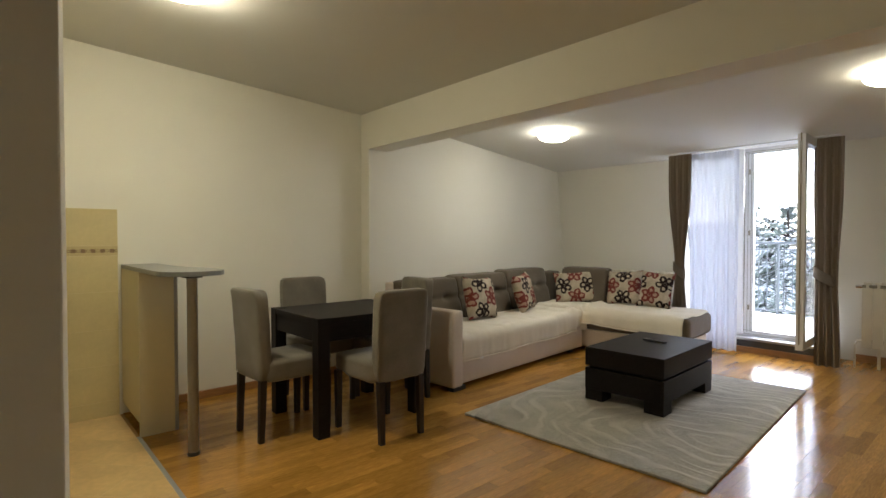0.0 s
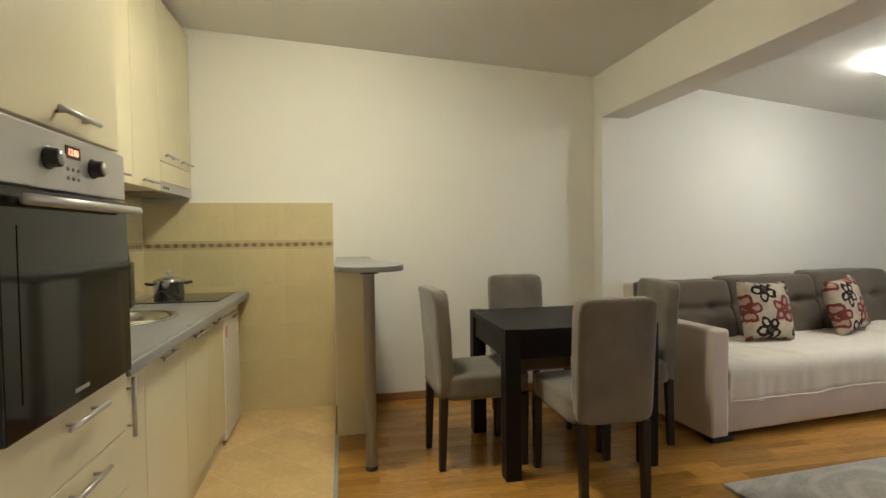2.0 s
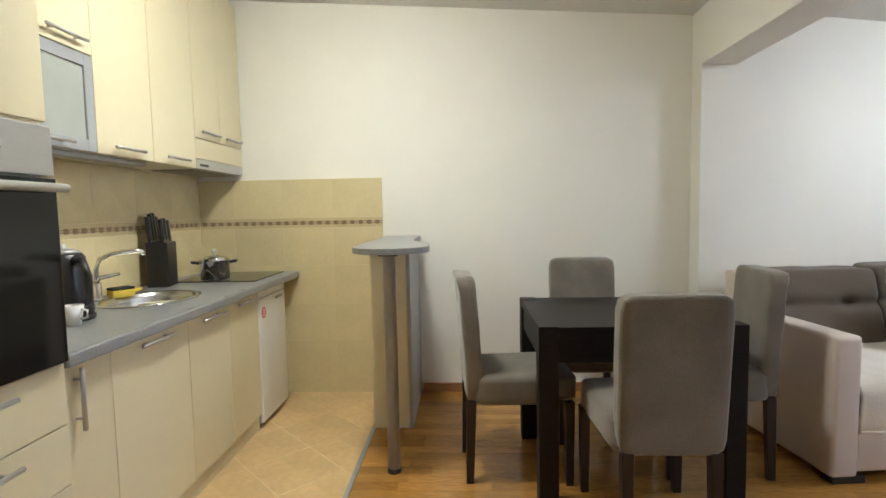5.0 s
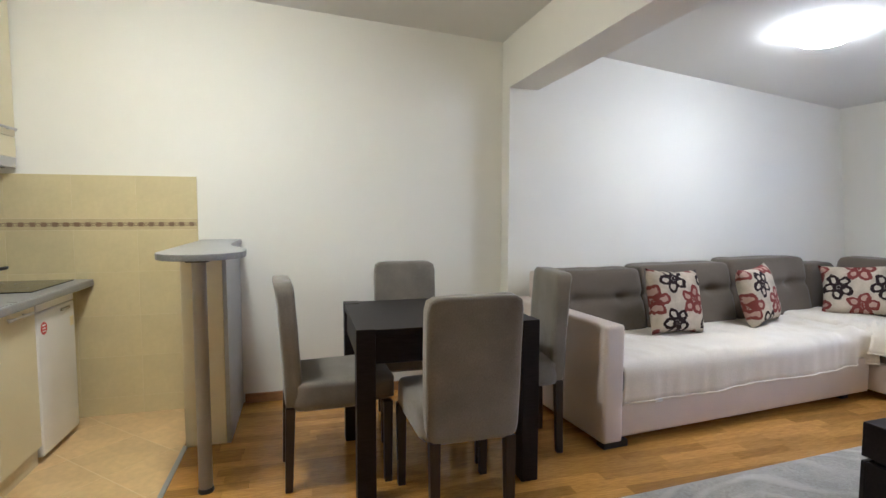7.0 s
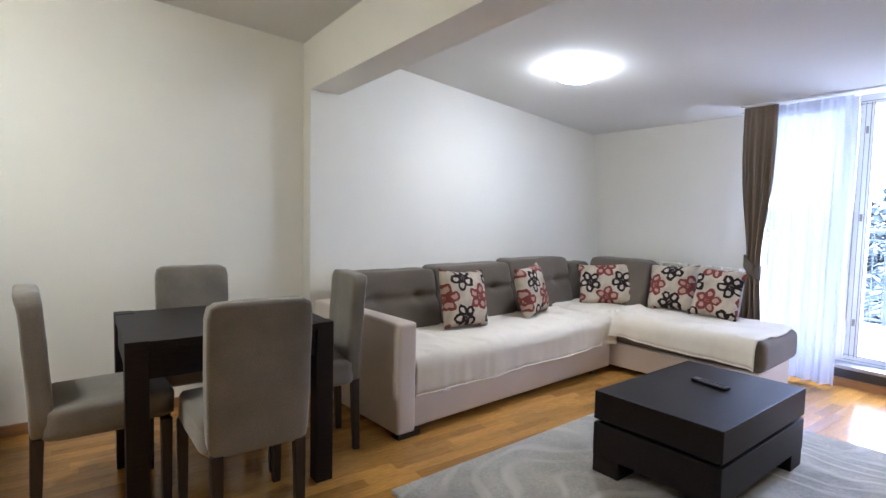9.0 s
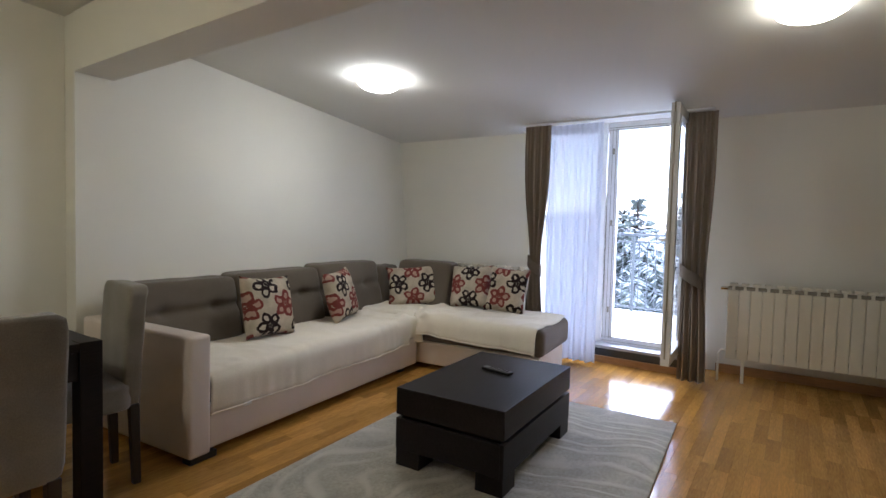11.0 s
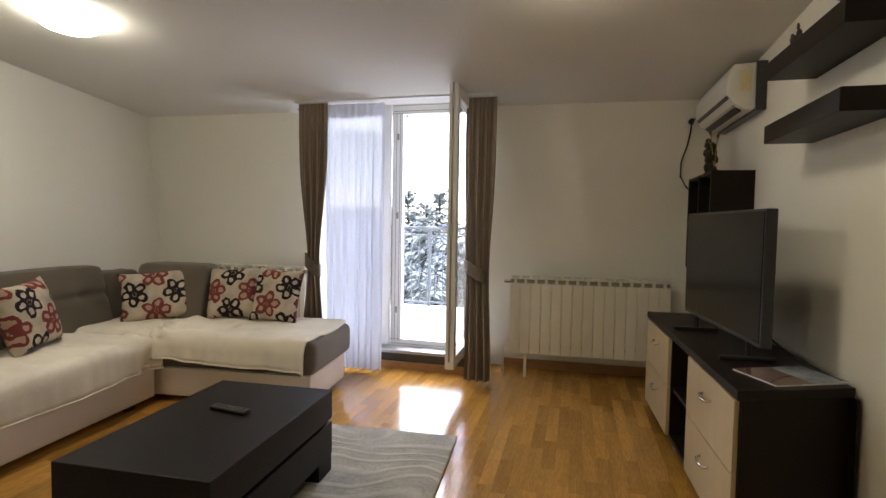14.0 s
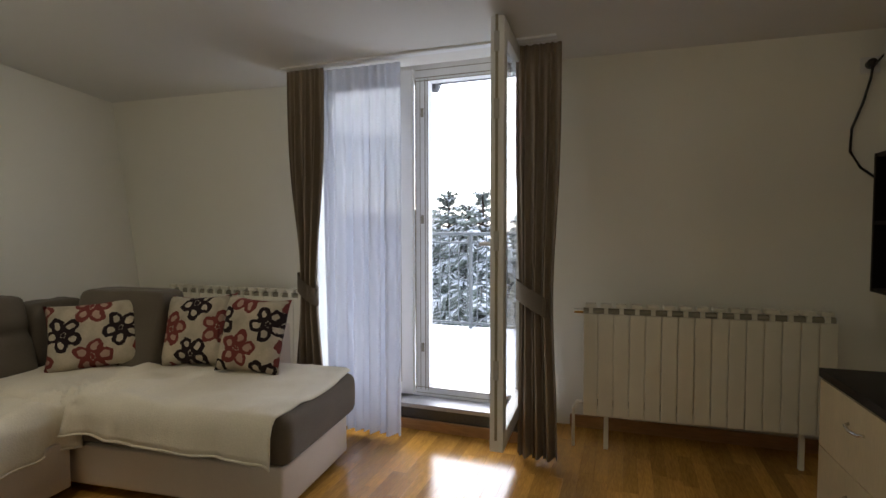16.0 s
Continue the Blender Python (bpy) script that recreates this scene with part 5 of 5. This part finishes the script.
def tap():
    t = thing("tap", pose(-0.32, 3.10, 0.837), "chrome kitchen mixer tap with a long spout", "tap")
    part("body", lathe([(0, 0), (0.030, 0), (0.030, 0.008), (0.024, 0.014), (0.024, 0.075), (0.018, 0.085), (0, 0.085)], 20), M_CHROME, t, "", True)
    part("spout", tube([(0, 0, 0.06), (0.004, 0.002, 0.14), (0.02, 0.01, 0.19), (0.06, 0.03, 0.212), (0.13, 0.08, 0.222), (0.165, 0.105, 0.222), (0.168, 0.107, 0.20)], 0.011, 10), M_CHROME, t, "", True)
    part("lever", tube([(0, 0, 0.085), (0.02, 0.01, 0.105), (0.07, 0.07, 0.115)], [0.013, 0.011, 0.007], 8), M_CHROME, t, "", True)
    return t


tap()


def kettle():
    k = thing("kettle", pose(-0.115, 2.665, 0.837) @ Matrix.Scale(1.14, 4), "glossy black electric kettle", "kettle")
    part("body", lathe([(0, 0.02), (0.078, 0.02), (0.080, 0.03), (0.076, 0.10), (0.068, 0.17), (0.058, 0.215), (0.05, 0.222), (0, 0.222)], 28), M_BLACK, k, "", True)
    part("base", lathe([(0, 0), (0.082, 0), (0.082, 0.014), (0.06, 0.02), (0, 0.02)], 28), M_BLACK, k, "", True)
    part("lid", lathe([(0.05, 0.222), (0.052, 0.228), (0.03, 0.236), (0.012, 0.238), (0.012, 0.25), (0, 0.252)], 24), M_STEEL, k, "steel lid rim", True)
    part("handle", tube([(0.05, -0.02, 0.20), (0.10, -0.045, 0.20), (0.125, -0.055, 0.15), (0.115, -0.05, 0.07), (0.075, -0.03, 0.05)], 0.012, 8), M_BLACK, k, "", True)
    part("spout", tube([(0, 0.045, 0.17), (0, 0.085, 0.205)], [0.022, 0.014], 8), M_BLACK, k, "", True)
    return k


kettle()
cup = thing("cup", pose(-0.005, 2.56, 0.837), "small white cup on the worktop", "cup")
part("body", lathe([(0, 0), (0.022, 0), (0.026, 0.03), (0.034, 0.075), (0.031, 0.075), (0.022, 0.01), (0, 0.008)], 20), M_FRIDGE, cup, "", True)
part("handle", tube([(0.03, 0.0, 0.06), (0.052, 0, 0.055), (0.05, 0, 0.03), (0.027, 0, 0.025)], 0.005, 6), M_FRIDGE, cup, "", True)


def knife_block():
    k = thing("knife_block", pose(-0.285, 3.575, 0.837, 0, 0, 12), "black knife block full of black-handled knives", "knife block")
    part("block", box(-0.055, -0.075, 0, 0.055, 0.075, 0.245, 0.006), M_BLACK, k)
    for i, (x, y, h) in enumerate(((-0.03, -0.06, 0.10), (-0.03, -0.02, 0.115), (-0.03, 0.02, 0.12), (-0.03, 0.06, 0.10), (0.03, -0.045, 0.085), (0.03, 0.0, 0.09), (0.03, 0.045, 0.08))):
        p = part("knife_handle", moved(box(-0.010, -0.015, 0, 0.010, 0.015, h + 0.05, 0.006), pose(x, y, 0.235, 0, -5, 0)), M_BLACK, k, "", True)
        part("bolster", moved(box(-0.0095, -0.0135, 0.01, 0.0095, 0.0135, 0.02), pose(x, y, 0.235, 0, -5, 0)), M_STEEL, p)
    return k


knife_block()


def sponge(x, y, rz, label, z=0.837):
    s = thing("sponge", pose(x, y, z, 0, 0, rz), label, "sponge")
    part("foam", box(-0.05, -0.032, 0, 0.05, 0.032, 0.036, 0.006), M_SPONGE, s, "", True)
    part("scouring_pad", box(-0.05, -0.032, 0.036, 0.05, 0.032, 0.048, 0.003), M_SCOUR, s, "dark scouring side")
    return s


sponge(-0.27, 3.20, 60, "yellow sponge with a dark scouring side")
cloth = thing("dish_cloth", pose(-0.325, 3.33, 0.837, 0, 0, 8), "folded yellow dish cloth by the sink", "cloth")
part("cloth", soft_block(0.10, 0.16, 0.02, 0.02, 6, 4.0, 0.006, 2), M_SPONGE, cloth, "", True)

hob = thing("hob", pose(0, 0, 0.8375), "black glass ceramic hob set into the worktop", "hob")
part("glass", box(-0.30, 3.68, 0, 0.19, 4.16, 0.006, 0.002), M_HOB, hob)
for x, y, r in ((-0.17, 3.80, 0.09), (0.05, 3.80, 0.07), (-0.17, 4.04, 0.07), (0.05, 4.04, 0.09)):
    part("cooking_zone", moved(lathe([(r - 0.002, 0), (r, 0), (r, 0.0006), (r - 0.002, 0.0006), (r - 0.002, 0)], 40), pose(x, y, 0.006)), M_RAD_DARK, hob, "thin grey ring")


def pot():
    p = thing("cooking_pot", pose(-0.13, 3.86, 0.844, 0, 0, 25), "small stainless pot with lid on the hob", "pot")
    p.matrix_world = p.matrix_world @ Matrix.Diagonal((0.98, 0.98, 1.22, 1))
    part("body", lathe([(0, 0), (0.082, 0), (0.086, 0.006), (0.086, 0.085), (0.089, 0.088), (0.084, 0.088), (0, 0.088)], 32), M_CHROME, p, "", True)
    lid = part("lid", lathe([(0.088, 0.088), (0.09, 0.093), (0.06, 0.106), (0.02, 0.112), (0, 0.113)], 32), M_CHROME, p, "", True)
    part("knob", lathe([(0.008, 0.112), (0.008, 0.12), (0.019, 0.128), (0.019, 0.14), (0, 0.143)], 16), M_STEEL, lid, "", True)
    for s in (-1, 1):
        part("handle", tube([(s * 0.084, -0.03, 0.075), (s * 0.125, -0.026, 0.08), (s * 0.13, 0, 0.082), (s * 0.125, 0.026, 0.08), (s * 0.084, 0.03, 0.075)], 0.006, 8), M_BLACK, p, "black handle", True)
    return p


pot()


def breakfast_bar():
    b = thing("breakfast_bar", pose(0, 0, 0), "narrow breakfast bar with grey top and metal leg", "bar")
    out = [(0.87, BACK_Y - 0.003), (0.87, 3.18)]
    for i in range(1, 12):
        a = math.pi + math.pi * i / 12
        out.append((1.05 + 0.18 * math.cos(a), 3.18 + 0.18 * math.sin(a)))
    out += [(1.23, 3.18), (1.222, 3.30), (1.19, 3.42), (1.14, 3.54), (1.108, 3.66), (1.10, 3.80), (1.10, BACK_Y - 0.003)]
    part("top", prism(out, 1.035, 1.063, bevel=0.003), M_COUNTER, b, "grey rounded top")
    part("leg", moved(lathe([(0, 0.012), (0.029, 0.012), (0.029, 1.03), (0.05, 1.03), (0.05, 1.035), (0, 1.035)], 24), pose(1.045, 3.135, 0)), M_ALU, b, "round aluminium leg", True)
    part("leg_foot", moved(lathe([(0, 0), (0.033, 0), (0.034, 0.008), (0.030, 0.02), (0, 0.02)], 24), pose(1.045, 3.135, 0)), M_BLACK, b)
    part("side_panel", box(0.868, 3.64, 0.085, 0.886, BACK_Y - 0.016, 1.034, 0.001), M_CREAM, b)
    part("end_panel", box(0.866, 3.62, 0.0, 1.066, 3.638, 1.034, 0.001), M_CREAM, b)
    part("dining_side_panel", box(1.068, 3.62, 0.0, 1.088, BACK_Y - 0.003, 1.034, 0.001), M_ALU, b, "grey side panel facing the table")
    part("collar", box(1.0, 3.09, 1.022, 1.09, 3.18, 1.0345, 0.003), M_BLACK, b)
    return b


breakfast_bar()

# tiled skirting of the kitchen: backs, joints, then single tiles
WT_TOP = 1.45
setting("wall_tiling_back", box(-0.399, BACK_Y - 0.0122, 0.0, 0.85, BACK_Y - 0.001, WT_TOP), M_WGROUT, "pale grout of the kitchen wall tiling", "tiling")
setting("wall_tiling_side", box(-0.399, 2.18, 0.838, -0.3878, BACK_Y - 0.0125, 1.481), M_WGROUT, "pale grout of the worktop splashback", "tiling")


def tiling(name, cells, wall, label, material=M_WTILE):
    """Single glazed tiles, proud of the grout. wall 'y': on the back wall; 'x': on the side wall."""
    base = thing(name, Matrix.Identity(4), label, "tiling", "", "structure")
    cache = {}
    for u0, u1, z0, z1 in cells:
        key = (round(u1 - u0, 3), round(z1 - z0, 3))
        if key not in cache:
            w, h = (u1 - u0) / 2 - 0.001, (z1 - z0) / 2 - 0.001
            bm = box(-w, -0.0025, -h, w, 0.0025, h, 0.001, 1) if wall == "y" else box(-0.0025, -w, -h, 0.0025, w, h, 0.001, 1)
            ob = part("tile", bm, material, base)
            cache[key] = ob.data
        else:
            ob = new("tile", cache[key])
            ob.parent = base
        m = ((u0 + u1) / 2, (z0 + z1) / 2)
        ob.location = (m[0], BACK_Y - 0.0105, m[1]) if wall == "y" else (-0.3895, m[0], m[1])
    return base


rows_z = [(0.0, 0.11), (0.11, 0.36), (0.36, 0.61), (0.61, 0.875), (0.875, 1.125), (1.195, WT_TOP)]
cells = []
for z0, z1 in rows_z:
    u = 0.85
    while u > -0.38:
        cells.append((max(u - 0.335, -0.392), u, z0, z1))
        u -= 0.335
tiling("wall_tiles_back", cells, "y", "glossy sand-yellow wall tiles")
cells = []
for z0, z1 in ((0.842, 0.875), (0.875, 1.125), (1.195, 1.478)):
    u = BACK_Y - 0.014
    while u > 2.25:
        cells.append((max(u - 0.335, 2.214), u, z0, z1))
        u -= 0.335
tiling("wall_tiles_side", cells, "x", "glossy sand-yellow splashback tiles")


def decor_band(wall, u0, u1):
    b = thing("decor_band", Matrix.Identity(4), "narrow decorated tile border with brown motifs", "tiling", "", "structure")
    put = (lambda a, c, z0, z1, d: box(a, BACK_Y - 0.0135 - d, z0, c, BACK_Y - 0.008, z1)) if wall == "y" else (lambda a, c, z0, z1, d: box(-0.392, a, z0, -0.387 + d, c, z1))
    part("strip", put(u0, u1, 1.127, 1.193, 0), M_DECOR, b)
    line = put(u0, u1, 1.151, 1.155, 0.0008)
    merge(line, put(u0, u1, 1.165, 1.169, 0.0008))
    part("line", line, M_DECOR_DARK, b)
    u = u0 + 0.03
    while u < u1 - 0.02:
        q = put(u - 0.013, u + 0.013, 1.147, 1.173, 0.0016)
        merge(q, put(u - 0.022, u + 0.022, 1.158, 1.162, 0.0014))
        part("motif", q, M_DECOR_DARK, b)
        u += 0.0558
    return b


decor_band("y", -0.385, 0.85)
decor_band("x", 2.22, BACK_Y - 0.02)

# ---- floor pieces ----
setting("floor_tile_bed", prism([(-0.4, 1.0), (0.85, 1.0), (0.85, BACK_Y), (-0.4, BACK_Y)], -0.005, 0.0006), M_GROUT, "sandy grout of the kitchen floor", "floor")
setting("floor_trim", box(0.850, 1.0, -0.005, 0.872, 3.64, 0.003, 0.001), M_ALU, "grey metal strip between tiles and parquet", "trim")


def clip_poly(poly, a, b, c):
    """Keep the side a*x + b*y <= c."""
    out = []
    for i in range(len(poly)):
        p, q = poly[i], poly[(i + 1) % len(poly)]
        dp, dq = a * p[0] + b * p[1] - c, a * q[0] + b * q[1] - c
        if dp <= 0:
            out.append(p)
        if dp * dq < 0:
            k = dp / (dp - dq)
            out.append((p[0] + k * (q[0] - p[0]), p[1] + k * (q[1] - p[1])))
    return out


TS = 0.33
tile_floor = thing("floor_tiles", Matrix.Identity(4), "warm terracotta-yellow floor tiles laid diagonally", "floor", "", "structure")
c45 = math.sqrt(0.5)
for i in range(-3, 16):
    for j in range(-10, 12):
        cx, cy = 0.33 + (i - j) * TS * c45, 1.05 + (i + j) * TS * c45
        h = TS / 2 - 0.002
        poly = [(cx + (a - b) * c45 * h, cy + (a + b) * c45 * h) for a, b in ((-1, -1), (1, -1), (1, 1), (-1, 1))]
        for a, b, c in ((1, 0, 0.848), (-1, 0, 0.395), (0, 1, BACK_Y - 0.012), (0, -1, -1.0)):
            poly = clip_poly(poly, a, b, c)
            if len(poly) < 3:
                break
        if len(poly) >= 3:
            part("tile", prism([(x - cx, y - cy) for x, y in poly], -0.004, 0.0012), M_TERRA, tile_floor).location = (cx, cy, 0)

# parquet strips: nearest ones are pieces of their own, the rest one joined part
rng = random.Random(4)
strips = []
SW = 0.07
y = -1.58
while y < 4.95:
    x = (0.873 if y > 1.0 else -0.4) + rng.uniform(-0.5, 0)
    while x < 6.95:
        ln = rng.choice((0.35, 0.42, 0.49, 0.56))
        strips.append((max(x, 0.873 if y > 1.0 else -0.4), min(x + ln, 6.98), y, y + SW))
        x += ln
    y += SW
strips = [s for s in strips if s[1] - s[0] > 0.02 and not (s[0] > 2.35 and s[2] < TV_Y - 0.05) and not (s[1] < 2.95 and s[2] > BACK_Y) and s[2] < 4.55 and s[2] > -1.45]
near = [s for s in strips if 1.1 < s[0] < 6.3 and 0.55 < s[2] < 2.6]
near = [s for s in near if not (2.95 < (s[0] + s[1]) / 2 < 5.05 and 1.25 < s[2] < 2.6)][:300]
chosen = set(near)
rest = bmesh.new()
shared = {}
for s in strips:
    x0, x1, y0, y1 = s
    if s in chosen:
        key = round(x1 - x0, 3)
        if key not in shared:
            ob = part("parquet_strip", box(-(x1 - x0) / 2 + 0.0002, -SW / 2 + 0.0002, -0.005, (x1 - x0) / 2 - 0.0002, SW / 2 - 0.0002, 0.0, 0.0003, 1), M_OAK, floor)
            shared[key] = ob.data
        else:
            ob = new("parquet_strip", shared[key])
            ob.parent = floor
        ob.location = ((x0 + x1) / 2, (y0 + y1) / 2, 0)
    else:
        vs = [rest.verts.new(p) for p in ((x0 + 0.0002, y0 + 0.0002, 0), (x1 - 0.0002, y0 + 0.0002, 0), (x1 - 0.0002, y1 - 0.0002, 0), (x0 + 0.0002, y1 - 0.0002, 0))]
        ws = [rest.verts.new(v.co - Vector((0, 0, 0.005))) for v in vs]
        rest.faces.new(vs)
        for k in range(4):
            rest.faces.new((vs[k], ws[k], ws[(k + 1) % 4], vs[(k + 1) % 4]))
M_OAK_JOIN = M_OAK.copy()
M_OAK_JOIN.name = "parquet_oak_joined"
_nt = M_OAK_JOIN.node_tree
_oi = [q for q in _nt.nodes if q.type == "OBJECT_INFO"][0]
_geo = _nt.nodes.new("ShaderNodeNewGeometry")
_to = _oi.outputs["Random"].links[0].to_socket
_nt.links.new(_geo.outputs["Random Per Island"], _to)
tagged(part("parquet_field", rest, M_OAK_JOIN, floor), "further oak parquet strips", "", "", "stuff")
